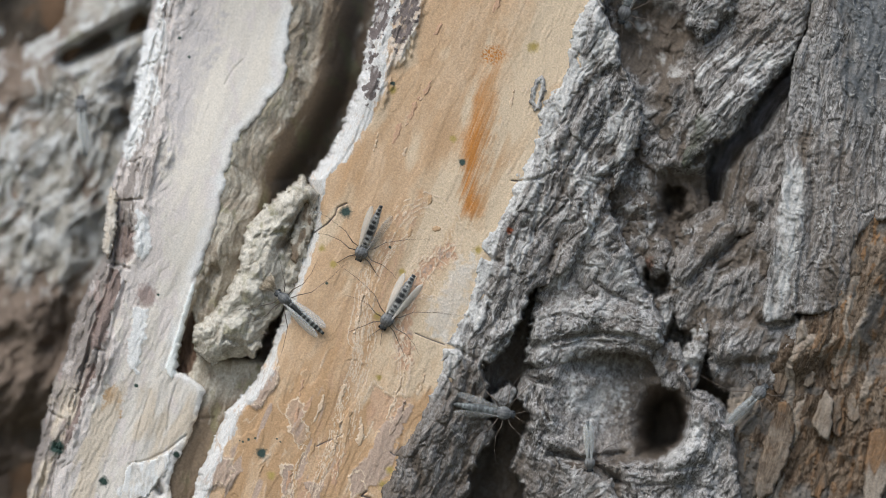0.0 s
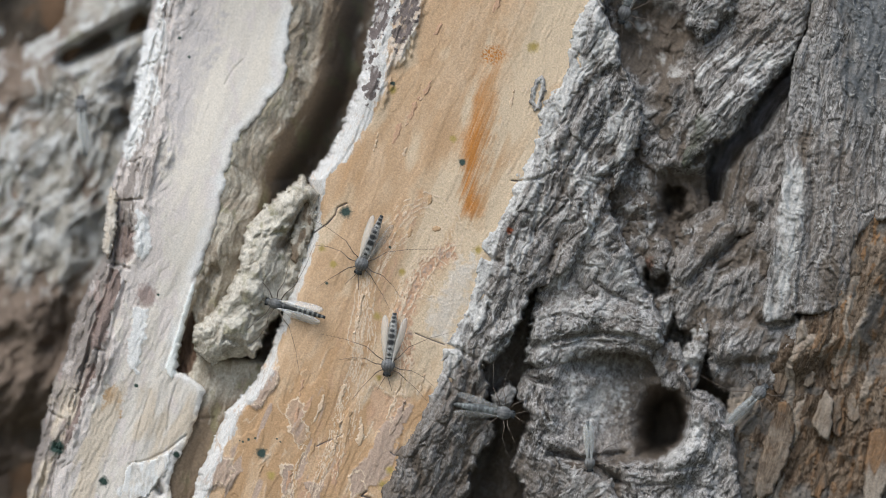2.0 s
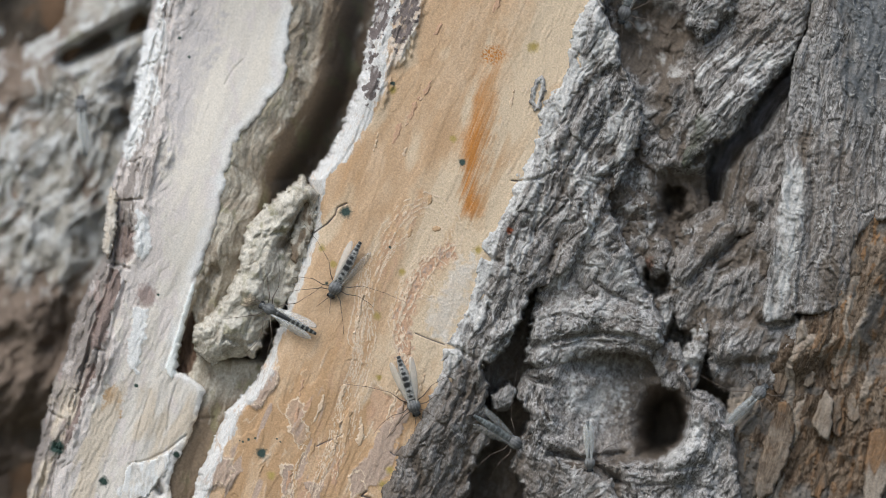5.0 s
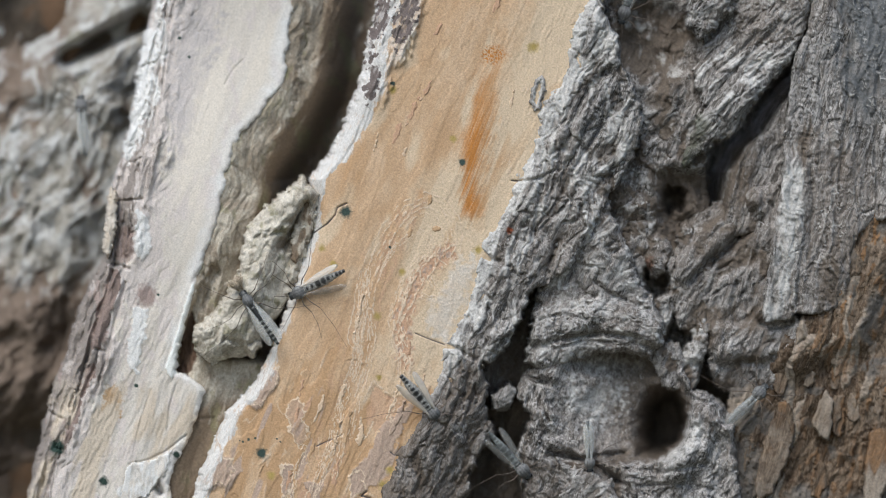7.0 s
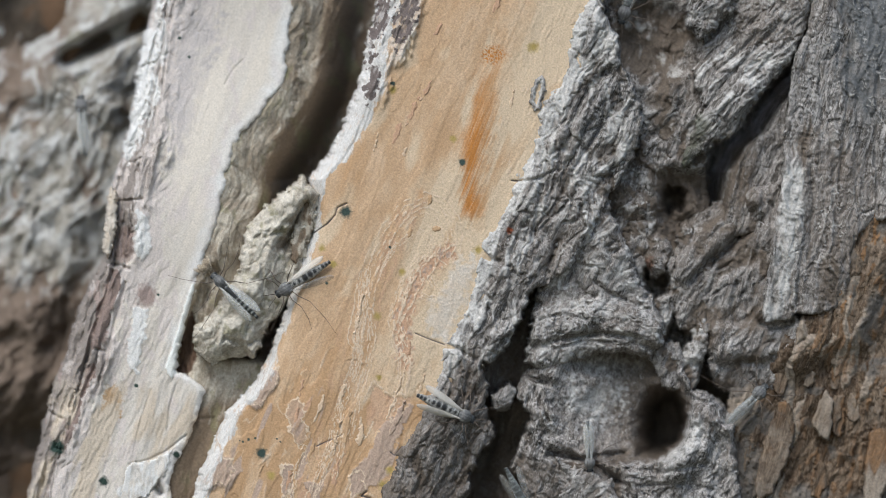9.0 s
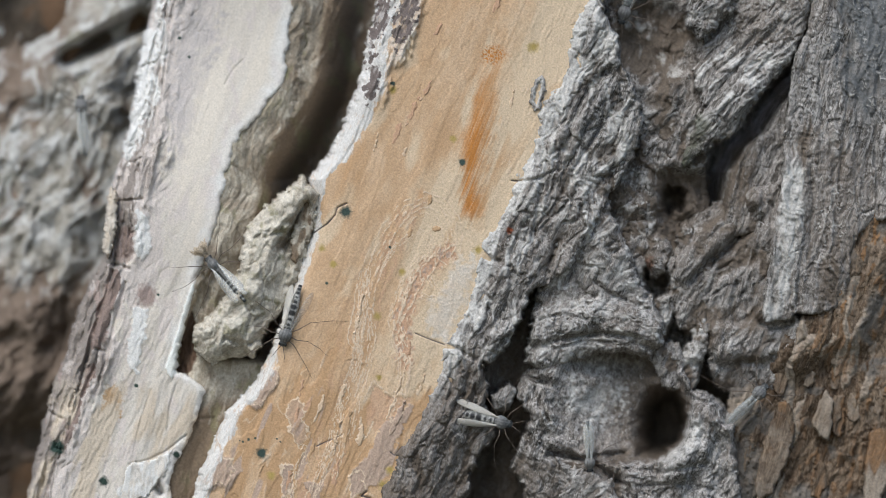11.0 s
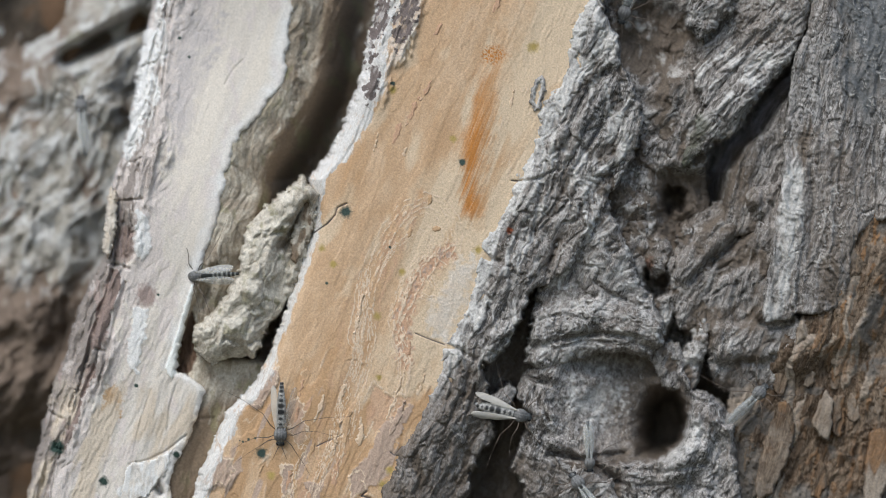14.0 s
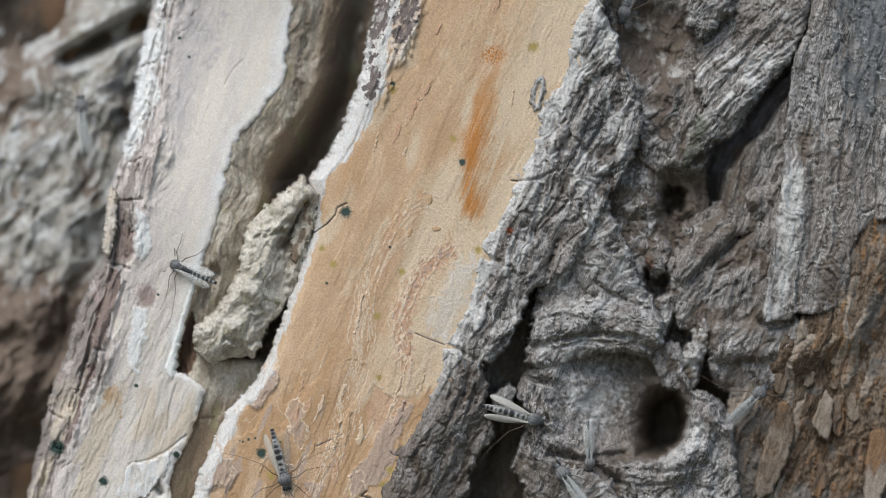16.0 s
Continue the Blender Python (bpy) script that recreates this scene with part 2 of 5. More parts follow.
def top(u, v):
    """The height of the bark's surface at (u, v)."""
    best = -200.0
    for u0, v0, cell, h in FIELDS:
        i, j = int(round((u - u0) / cell)), int(round((v - v0) / cell))
        if 0 <= i < h.shape[0] and 0 <= j < h.shape[1]:
            best = max(best, float(h[i, j]))
    return best


def crag(u, v, lean, size=1.0, seed=0, stretch=2.6):
    """Weathered bark: broad lumps, layered crests that wind along the grain, thin fibres, crumbs and cracks."""
    wu = u + 30 * size * fbm(u / (120 * size), v / (120 * size), 3, 0.5, seed + 1)
    wv = v + 30 * size * fbm(u / (120 * size), v / (120 * size), 3, 0.5, seed + 2)
    c, a = grain(wu, wv, lean)
    lumps = fbm(c / (58 * size), a / (48 * size * stretch), 3, 0.5, seed + 3)
    folds = ridged(c / (24 * size), a / (24 * size * stretch * 1.5), 3, 0.6, seed + 4)
    layers = 4.5 * fbm(c / (34 * size), a / (30 * size * stretch), 3, 0.55, seed + 7)
    shelf = np.floor(layers) + step(0.0, 0.22, layers - np.floor(layers))
    fibres = ridged(c / (7 * size), a / (7 * size * stretch * 3.6), 3, 0.6, seed + 5)
    crumbs = ridged(wu / (12 * size), wv / (12 * size), 2, 0.55, seed + 8)
    near, second, _ = cells(c / (30 * size), a / (30 * size * stretch), seed % 17)
    crack = step(0.11, 0.0, second - near) * step(-0.1, 0.25, fbm(u / 40, v / 40, 2, 0.5, seed + 9))
    fine = 0.9 * fbm(c / 3.4, a / 17, 2, 0.6, seed + 6) - 3.8 * crack
    return lumps, np.clip(0.6 * folds + 0.4 * (0.5 + 0.16 * shelf), 0, 1.2), 0.85 * fibres + 0.15 * crumbs, fine


def dots(u, v, marks):
    total = np.zeros(u.shape)
    for a, b, r in marks:
        d = np.hypot(u - a, v - b) * (1 + 0.5 * fbm(u / 6, v / 6, 2, 0.5, int(a) % 50))
        total = np.maximum(total, step(2.5 * r, 0.1 * r, d))
    return total


def cuts(u, v, lines, wob=4, seed=0):
    """Depth of cracks, given as (line, width, depth), that waver a little."""
    waver = wob * fbm(u / 14, v / 14, 3, 0.55, seed + 71)
    total = np.zeros(u.shape)
    for line, wide, deep in lines:
        total = total + deep * np.exp(-((away(line, u, v) + waver * min(1, wide / 4)) / wide) ** 2)
    return total


def patch(u, v, outline, soft=3.0, wob=5, seed=0):
    """1 within an outline with a ragged edge, 0 outside it."""
    return step(-soft, soft, inside(outline, u, v) + wob * fbm(u / 13, v / 13, 3, 0.55, seed + 81))


def strands_of(u, v, line, offsets, wide=1.6, seed=0):
    """Thin lines that run beside a line at the given distances, broken here and there."""
    d = away(line, u, v) + 3.2 * fbm(u / 13, v / 13, 3, 0.6, seed + 91)
    best = np.zeros(u.shape)
    for k, o in enumerate(offsets):
        best = np.maximum(best, step(wide, 0.3 * wide, np.abs(d - o)) * step(-0.35, -0.05, fbm(u / 16, v / 16, 2, 0.5, seed + k + 95)))
    return best


# ---- the edges that bound the bark's strips, from top to bottom ----
PALE_LEFT = [(297, -90), (275, 0), (250, 100), (236, 200), (212, 290), (196, 350), (186, 450), (160, 505), (138, 560), (116, 640), (92, 700), (70, 790), (52, 882), (30, 970)]
PALE_RIGHT = [(524, -90), (520, 20), (508, 90), (503, 145), (468, 192), (424, 240), (406, 290), (396, 340), (376, 420), (352, 490), (336, 540), (320, 610), (311, 655),
              (345, 672), (364, 690), (350, 735), (330, 785), (306, 830), (300, 882), (288, 970)]
ORANGE_LEFT = [(690, -90), (668, 10), (650, 75), (643, 120), (630, 170), (608, 222), (582, 275), (548, 318), (556, 345), (553, 400), (536, 450), (520, 505), (500, 560),
               (484, 610), (462, 655), (440, 690), (400, 730), (376, 785), (356, 830), (342, 882), (322, 970)]
ORANGE_RIGHT = [(1055, -90), (1040, 0), (1012, 55), (1006, 110), (990, 150), (955, 195), (952, 240), (940, 270), (916, 310), (896, 365), (872, 410), (846, 440), (842, 485),
                (830, 540), (800, 598), (784, 612), (780, 660), (762, 700), (740, 750), (706, 800), (692, 840), (668, 882), (640, 970)]


def recede(v):
    """The pale strip leans away from the lens towards its top."""
    return -52 * step(430, 20, v)


def base_shape(u, v, d):
    l, f, k, n = crag(u, v, 20, 1.6, 40)
    beyond = np.hypot(np.maximum(0, np.abs(u - 784) - 900), np.maximum(0, np.abs(v - 441) - 540))
    return -430 - 190 * step(60, 420, beyond) + 26 * l + 14 * f + 4 * k + n, {"pale": step(0.55, 0.9, f) * 0.5, "rust": step(0.1, 0.5, l)}


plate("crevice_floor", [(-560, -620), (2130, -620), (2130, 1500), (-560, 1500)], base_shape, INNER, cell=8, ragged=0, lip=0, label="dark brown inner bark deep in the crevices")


def left_shape(u, v, d):
    edge = across(PALE_LEFT, v) - u
    l, f, k, n = crag(u, v, 30, 1.05, 60, 2.0)
    h = -315 - 0.10 * np.maximum(edge, 0) + 32 * l + 16 * f + 3 * k + n - 30 * step(60, 0, edge) + 18 * fbm(u / 120, v / 160, 2, 0.5, 61)
    gash = away([(120, 105), (165, 80), (205, 60), (245, 38)], u, v)
    h = h - 95 * step(30, 6, gash) - 110 * step(130, 20, away([(-60, 60), (40, 40), (90, -30)], u, v)) - 90 * step(100, 10, away([(10, 960), (20, 880), (50, 790)], u, v)) - 12 * step(50, 10, away([(60, 760), (110, 600)], u, v))
    return h, {"brown": np.clip(step(0.2, 0.6, -l) * 0.35 + 0.8 * step(430, 620, v) + 0.7 * step(0.0, 0.35, fbm(u / 50, v / 110, 3, 0.5, 68) - 0.25 * step(300, 150, v)) + 0.9 * step(260, 60, np.hypot(u, v)) + 0.35 * step(120, 20, u), 0, 1), "pale": (0.2 + step(0.45, 0.8, f) * 0.6) * step(620, 400, v), "green": 0.3 * step(0.1, 0.5, fbm(u / 70, v / 110, 3, 0.5, 5))}


plate("back_bark", [(-110, -95)] + [(x + 12, y) for x, y in PALE_LEFT] + [(-110, 970)], left_shape, FARGREY, cell=3, ragged=3, label="lumpy mossy grey bark behind the pale strip")


def pale_shape(u, v, d):
    left, right = u - across(PALE_LEFT, v), across(PALE_RIGHT, v) - u
    c, a = grain(u, v, 20)
    wob = 18 * fbm(u / 30, v / 60, 3, 0.6, 11)
    fringe = step(82, 30, left + wob + 12 * np.sin(v / 60.0))
    bands = ridged((left + 5 * fbm(u / 14, v / 40, 2, 0.5, 12)) / 26, v / 210, 2, 0.6, 13)
    l, f, k, n = crag(u, v, 18, 0.8, 70)
    h = -46 + 3 * fbm(c / 90, a / 300, 2, 0.25, 14) + 0.2 * fbm(c / 8, a / 90, 3, 0.5, 15) + 0.7 * step(0.72, 0.95, ridged(c / 11, a / 340, 3, 0.55, 105)) * step(-0.1, 0.3, fbm(c / 30, a / 120, 2, 0.5, 106))
    h = h - fringe * (8 + 0.12 * np.maximum(0, 60 - left)) + fringe * (19 * bands + 9 * f + 4 * k + 1.2 * n)
    stair = np.floor((left + 9 * fbm(u / 10, v / 70, 3, 0.55, 62)) / 19)
    h = h + fringe * (7 * np.clip(stair, -1, 4) - 16)
    h = h - 10 * step(60, 0, left) + step(170, 70, left) * (1 - fringe) * (2.4 * f + 1.6 * k + 0.4 * n - 2)
    # thin layers that have come off the bare face
    coat = fbm(c / 34, a / 150, 4, 0.55, 16) + 0.35 * step(600, 880, v)
    level = np.floor(coat * 5 + 0.5)
    tear = np.abs(coat * 5 + 0.5 - np.round(coat * 5 + 0.5))
    h = h + 0.8 * level * (0.25 + 0.75 * step(380, 560, v))
    h = h + step(440, 640, v) * (0.9 * fbm(c / 4.5, a / 34, 3, 0.6, 66) + 0.35 * fbm(u / 4, v / 4, 2, 0.6, 67))
    scratch = ridged(c / 14, a / 260, 3, 0.6, 20)
    h = h - (0.5 + 0.9 * step(420, 640, v)) * step(0.86, 0.97, scratch) * step(-0.05, 0.2, fbm(c / 30, a / 120, 3, 0.5, 21))
    for line, wide, deep in (([(196, 352), (215, 356), (250, 352)], 2.2, 8), ([(190, 466), (212, 470), (228, 476)], 2.6, 9), ([(82, 725), (100, 736), (112, 742)], 2, 8),
                             ([(203, 470), (206, 430), (216, 395)], 3, 10), ([(296, 0), (287, 100), (270, 180), (252, 262), (240, 330)], 2.6, 6), ([(306, 10), (296, 90), (284, 170)], 2.0, 4),
                             ([(200, 480), (176, 560), (150, 650), (120, 760)], 3, 9), ([(222, 500), (206, 560), (186, 640), (168, 700)], 2.4, 6), ([(178, 540), (160, 600), (142, 680), (122, 720)], 2.6, 7),
                             ([(170, 618), (186, 622)], 2, 6), ([(228, 822), (262, 814), (292, 800), (330, 770)], 1.6, 4), ([(430, 106), (412, 124), (398, 150)], 1.2, 2), ([(312, 680), (300, 720), (296, 760)], 1.3, 3),
                             ([(268, 690), (250, 740), (236, 800)], 1.3, 2.5), ([(246, 880), (262, 862), (276, 858), (284, 872)], 6, 26)):
        h = h - deep * np.exp(-(away(line, u, v) / wide) ** 2)
    mint = patch(u, v, [(340, 498), (322, 556), (304, 618), (292, 652), (304, 674), (316, 624), (330, 566), (346, 512)], 2, 4, 1)
    h = h + 3 * mint
    bleached = np.maximum(np.maximum(patch(u, v, [(242, 366), (262, 384), (268, 440), (252, 468), (238, 440)], 2, 8, 31), patch(u, v, [(236, 545), (262, 550), (256, 600), (242, 664), (224, 640)], 3, 9, 32)),
                          patch(u, v, [(250, 50), (284, 58), (268, 130), (252, 220), (228, 292), (216, 262), (236, 160)], 3, 14, 33))
    h = h + 1.5 * bleached
    smudge = patch(u, v, [(306, -60), (400, -60), (392, 60), (376, 170), (340, 280), (300, 300), (296, 120)], 26, 44, 2)
    chip = step(0.02, 0.2, 0.16 - np.hypot((u - 252) / 200, (v - 420) / 400)) + step(14, 4, away([(215, 870), (250, 842), (292, 828)], u, v)) + step(12, 3, away([(330, 560), (316, 610), (306, 660)], u, v))
    white = np.maximum(step(30, 8, np.abs(left - 20 + wob)) * step(340, 200, v) * (0.45 + 0.5 * step(-0.2, 0.3, fbm(u / 9, v / 26, 3, 0.6, 56))), chip * 0.9)
    masks = {"grey": fringe * (0.35 + 0.35 * step(300, 480, v) + 0.3 * (stair % 2)) * step(0.15, 0.6, bands + 0.3 * l + 0.25 * step(300, 500, v)) + 0.35 * step(130, 20, left) * step(0.0, 0.4, fbm(u / 25, v / 50, 3, 0.6, 17)),
             "pale": np.maximum(np.maximum(white, 0.55 * step(46, 10, right)), 0.9 * bleached),
             "chalk": mint,
             "smudge": 0.75 * smudge,
             "brown": np.clip(1.5 * dots(u, v, [(200, 702, 11), (195, 728, 12), (190, 745, 8)]), 0, 0.9),
             "bark": np.maximum(0.6 * patch(u, v, [(214, 400), (236, 396), (238, 458), (220, 472)], 2, 6, 34) + patch(u, v, [(200, 476), (216, 492), (196, 556), (178, 618), (160, 618), (168, 560), (184, 520)], 3, 9, 21), 0.9 * patch(u, v, [(160, 640), (172, 650), (140, 730), (120, 790), (104, 800), (130, 720)], 3, 10, 22)),
             "pink": np.maximum(dots(u, v, [(258, 525, 14), (214, 445, 12), (222, 420, 10), (175, 590, 12)]), 0.6 * fringe * step(0.2, 0.6, fbm(u / 22, v / 80, 3, 0.6, 18))),
             "cream": step(0.1, 0.6, fbm(c / 50, a / 400, 3, 0.5, 19) + 0.35) * step(60, 150, left) * step(10, 50, right) * step(680, 420, v) * 0.95,
             "blush": step(0.0, 0.5, fbm(u / 40, v / 90, 4, 0.6, 20) + 0.7 * step(150, 60, left)) * 0.9,
             "beige": step(0.0, 0.5, fbm(c / 40, a / 200, 3, 0.55, 25) + 0.25) * step(600, 760, v) * 0.9,
             "green": dots(u, v, [(183, 852, 6), (100, 792, 9), (312, 805, 5), (241, 683, 2.5), (335, 101, 2.2), (318, 68, 2.6), (280, 522, 2)])}
    return h + recede(v), masks


pale = plate("pale_strip", PALE_LEFT + PALE_RIGHT[::-1], pale_shape, PALE, cell=1.7, ragged=4.5, rough=26, lip=10, bend=10, skirt=90, label="bare pale cream bark strip with a flaky grey fringe")


def flank_shape(u, v, d):
    left = u - across(PALE_RIGHT, v)
    right = across(ORANGE_LEFT, v) - u
    wide = np.maximum(left + right, 20)
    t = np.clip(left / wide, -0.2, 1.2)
    l, f, k, n = crag(u, v, 17, 0.9, 90, 4)
    h = -60 - 34 * step(0.0, 0.5, t) - 185 * step(0.38, 0.88, t) + 12 * l + 9 * f + 3 * k + n
    low = step(596, 646, v)
    h = h + recede(v) * step(0.8, 0.3, t)
    h = h * (1 - low) + low * (-66 - 14 * step(0.1, 0.7, t) + 5 * l + 5 * f + 2 * k + n)
    h = h - 20 * step(17, 3, away([(318, 655), (334, 590), (350, 540), (380, 480)], u, v) + 9 * fbm(u / 12, v / 30, 3, 0.6, 8))
    cleft = patch(u, v, [(338, 552), (322, 600), (312, 664), (332, 668), (350, 630), (352, 580)], 4, 5, 3)
    h = h - 16 * cleft + 9 * cleft * ridged(u / 7, v / 90, 2, 0.5, 98)
    h = h - cuts(u, v, [([(545, 40), (520, 190), (490, 300)], 4, 7)], 8, 4)
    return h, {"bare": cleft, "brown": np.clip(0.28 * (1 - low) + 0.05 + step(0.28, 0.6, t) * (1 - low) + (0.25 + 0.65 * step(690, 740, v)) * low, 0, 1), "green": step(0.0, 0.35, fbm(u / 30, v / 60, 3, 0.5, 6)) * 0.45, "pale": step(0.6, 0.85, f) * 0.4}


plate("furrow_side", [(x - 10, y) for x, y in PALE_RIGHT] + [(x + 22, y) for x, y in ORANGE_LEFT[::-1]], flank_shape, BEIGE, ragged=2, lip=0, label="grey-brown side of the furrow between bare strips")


def orange_shape(u, v, d):
    left, right = u - across(ORANGE_LEFT, v), across(ORANGE_RIGHT, v) - u
    c, a = grain(u, v, 21)
    h = 4 - 0.00035 * (left - 150) ** 2 * step(150, 0, left) + 4 * fbm(c / 70, a / 220, 2, 0.4, 21)
    h = h + 0.42 * fbm(c / 4.5, a / 6, 3, 0.6, 22) + 0.7 * step(0.12, 0.2, fbm(c / 26, a / 120, 4, 0.5, 47))
    # torn layers low down, arched layers round a healed knot
    torn = fbm(c / 50, a / 260, 3, 0.38, 23) * 3.6 * step(560, 760, v + 0.5 * (600 - u))
    arch = np.hypot((c - 862) / 57, (a + 150) / 124)
    knot = step(1.7, 1.1, arch) * step(20, 90, right + 30)
    rings = (arch + 0.13 * fbm(u / 34, v / 44, 4, 0.55, 24)) * 6.0
    seam = np.abs(u - np.interp(v, [330, 420, 520, 600, 700, 800, 882], [735, 690, 645, 632, 612, 582, 556])) + 9 * fbm(u / 9, v / 26, 3, 0.6, 26)
    seam = np.minimum(seam, np.minimum(np.abs(seam - 13), np.abs(seam - 30) + 1.5))
    seam_on = step(310, 380, v) * step(-0.3, 0.1, fbm(u / 14, v / 40, 2, 0.6, 46))
    coat = torn
    ring_zone = knot * step(0.62, 0.8, arch) * step(1.45, 1.2, arch) * step(-330, -230, a)
    ring_line = step(818, 796, u) * step(0.22, 0.04, np.abs(rings - np.round(rings))) * ring_zone * step(-0.6, -0.15, fbm(u / 22, v / 30, 3, 0.6, 53))
    tear = np.abs(coat - np.round(coat))
    edge_line = step(0.09, 0.015, tear) * step(560, 760, v + 0.5 * (600 - u))
    edge_line = edge_line * step(-0.25, 0.15, fbm(u / 26, v / 38, 3, 0.6, 44))
    edge_line = np.maximum(edge_line, seam_on * step(3.6, 0.6, seam) * 0.6)
    slivers = 0.6 * step(560, 640, v) * step(0.8, 0.9, ridged(c / 40, a / 160, 2, 0.5, 27)) * step(0.05, 0.3, fbm(c / 60, a / 90, 2, 0.5, 28))
    h = h + 1.1 * np.floor(coat + 0.5) + 0.45 * edge_line * step(0.1, -0.2, fbm(u / 9, v / 14, 2, 0.6, 29)) + 1.8 * slivers
    rough_knot = step(25, 7, away([(795, 445), (765, 465), (735, 500), (712, 560), (716, 640)], u, v) + 12 * fbm(u / 12, v / 12, 3, 0.6, 30))
    h = h + rough_knot * (1.7 * ridged(c / 8, a / 26, 3, 0.6, 31) + 1.1 * fbm(u / 9, v / 9, 3, 0.6, 45) - 1)
    crumb = ridged(c / 13, a / 36, 3, 0.6, 54)
    h = h + 1.2 * rough_knot * step(0.6, 0.85, crumb)
    # bumpy rim along the furrow
    wob = 14 * fbm(u / 22, v / 40, 3, 0.6, 32)
    level = np.floor(coat + 0.5).astype(int) % 4
    low_part = step(600, 680, v + 0.2 * (600 - u))
    band = 26 + 28 * step(350, 270, v) + 14 * step(610, 660, v)
    rim = step(band, band - 12, left + wob + 6)
    l, f, k, n = crag(u, v, 22, 0.8, 33)
    strand = ridged((left + 6 * fbm(u / 20, v / 50, 2, 0.5, 57)) / 11, v / 120, 3, 0.5, 58)
    h = h + rim * (3.4 * strand + 2 * l - 2) - 16 * step(26, 0, left)
    top_scab = step(50, 30, away([(716, -40), (704, 30), (690, 80), (664, 150), (652, 185)], u, v) + 1.6 * wob + 14 * step(70, 150, v)) * step(215, 150, v)
    low_scab = step(26, 12, away([(476, 665), (452, 700)], u, v) + wob) + step(34, 20, np.hypot(u - 385, (v - 835) * 0.8) + wob)
    old = np.maximum(np.maximum(patch(u, v, [(704, -60), (748, -60), (742, 10), (726, 60), (706, 88), (698, 60), (704, 20)], 4, 22, 15), patch(u, v, [(668, -60), (696, -60), (688, 40), (668, 72), (654, 104), (651, 62), (664, 20)], 4, 20, 16)),
                     patch(u, v, [(658, 106), (674, 128), (666, 166), (650, 196), (647, 150)], 4, 18, 17))
    h = h + top_scab * (5 + 7 * ridged(c / 13, a / 44, 3, 0.55, 59)) + low_scab * (3 + 2 * f)
    # Grey colour along each crack stands in for its shade.
    crack_shade = np.zeros(u.shape)
    for line, wide, deep in (([(735, 590), (758, 600), (786, 610)], 1.15, 2), ([(556, 412), (580, 396), (594, 380), (597, 368), (614, 360)], 1.4, 4), ([(905, 320), (935, 322)], 1.5, 4),
                             ([(560, 790), (605, 770)], 1, 2), ([(690, 800), (698, 806), (712, 790)], 1.3, 2), ([(648, 870), (640, 878), (655, 882)], 2, 5)):
        gap = np.exp(-(away(line, u, v) / wide) ** 2)
        h, crack_shade = h - deep * gap, np.maximum(crack_shade, gap)
    streak = u - np.interp(v, [88, 160, 240, 310, 385, 430], [868, 852, 838, 830, 827, 834]) + 7 * fbm(c / 7, a / 60, 3, 0.6, 34)
    run = 0.55 + 0.75 * ridged(c / 5, a / 420, 3, 0.55, 48)
    stain = (np.exp(-(streak / 12) ** 2) * (0.05 + 0.34 * step(170, 260, v)) + 0.43 * np.exp(-((streak - 6) / 40) ** 2)) * run * step(60, 130, v) * step(430, 330, v)
    arches = [([(632, 600), (640, 560), (650, 500), (666, 456), (692, 408), (722, 372), (752, 358), (780, 368), (798, 394), (801, 428), (792, 450)], (0, 8, 17)),
              ([(672, 478), (698, 438), (722, 420), (746, 412), (764, 420), (760, 442)], (0, 4)),
              ([(752, 452), (728, 482), (708, 524), (697, 568), (704, 604), (716, 640), (712, 690), (700, 740)], (0, 6, 10)),
              ([(748, 524), (770, 530), (786, 538), (800, 534)], (0, 4)), ([(760, 492), (768, 508), (790, 516), (800, 506)], (0, 3)), ([(806, 452), (800, 476), (820, 470), (836, 476)], (0,)),
              ([(648, 480), (638, 570), (632, 640), (614, 690), (600, 730), (588, 784), (566, 846), (546, 890)], (0, 4, 8)), ([(656, 552), (660, 600), (650, 650), (634, 700), (620, 770)], (0, 5)),
              ([(662, 670), (642, 716), (634, 786), (650, 772), (660, 748)], (0,)), ([(662, 674), (684, 696), (714, 698), (732, 700)], (0,)), ([(610, 752), (604, 800), (590, 850)], (0, 4)), ([(540, 792), (520, 850), (512, 890)], (0, 4))]
    loose = np.zeros(u.shape)
    for k, (line, offsets) in enumerate(arches):
        loose = np.maximum(loose, strands_of(u, v, line, offsets, 1.5, 3 * k))
    hatch = step(170, 60, right) * step(440, 330, v) * step(0.7, 0.92, ridged(c / 6.5, a / 70, 2, 0.5, 99)) * step(-0.1, 0.25, fbm(c / 22, a / 60, 2, 0.5, 101))
    h = h + 0.9 * hatch
    shed = patch(u, v, [(662, 684), (690, 702), (730, 704), (704, 740), (664, 766), (644, 742)], 2, 6, 5)
    bark_left = np.maximum(patch(u, v, [(738, 712), (700, 734), (668, 764), (656, 800), (624, 836), (640, 872), (672, 852), (694, 806), (708, 768)], 2, 8, 6), patch(u, v, [(534, 852), (572, 856), (560, 900), (548, 874)], 2, 5, 7))
    for k, ring in enumerate(([(370, 808), (388, 802), (400, 816), (412, 814), (411, 838), (398, 862), (384, 850), (360, 884), (340, 890), (352, 846)], [(462, 654), (492, 650), (490, 684), (474, 694), (464, 718), (446, 714), (428, 702), (448, 680)],
                              [(520, 704), (538, 714), (536, 744), (546, 764), (530, 792), (514, 760), (506, 728)], [(500, 824), (518, 820), (512, 870), (498, 890)], [(618, 838), (640, 832), (648, 870), (622, 880)])):
        piece = patch(u, v, ring, 1.6, 8, 8 + k)
        rind = step(2.2, 0.6, np.abs(inside(ring, u, v) + 8 * fbm(u / 13, v / 13, 3, 0.55, 89 + k)))
        bark_left = np.maximum(bark_left, piece * (1.0 if k != 2 else 0.55))
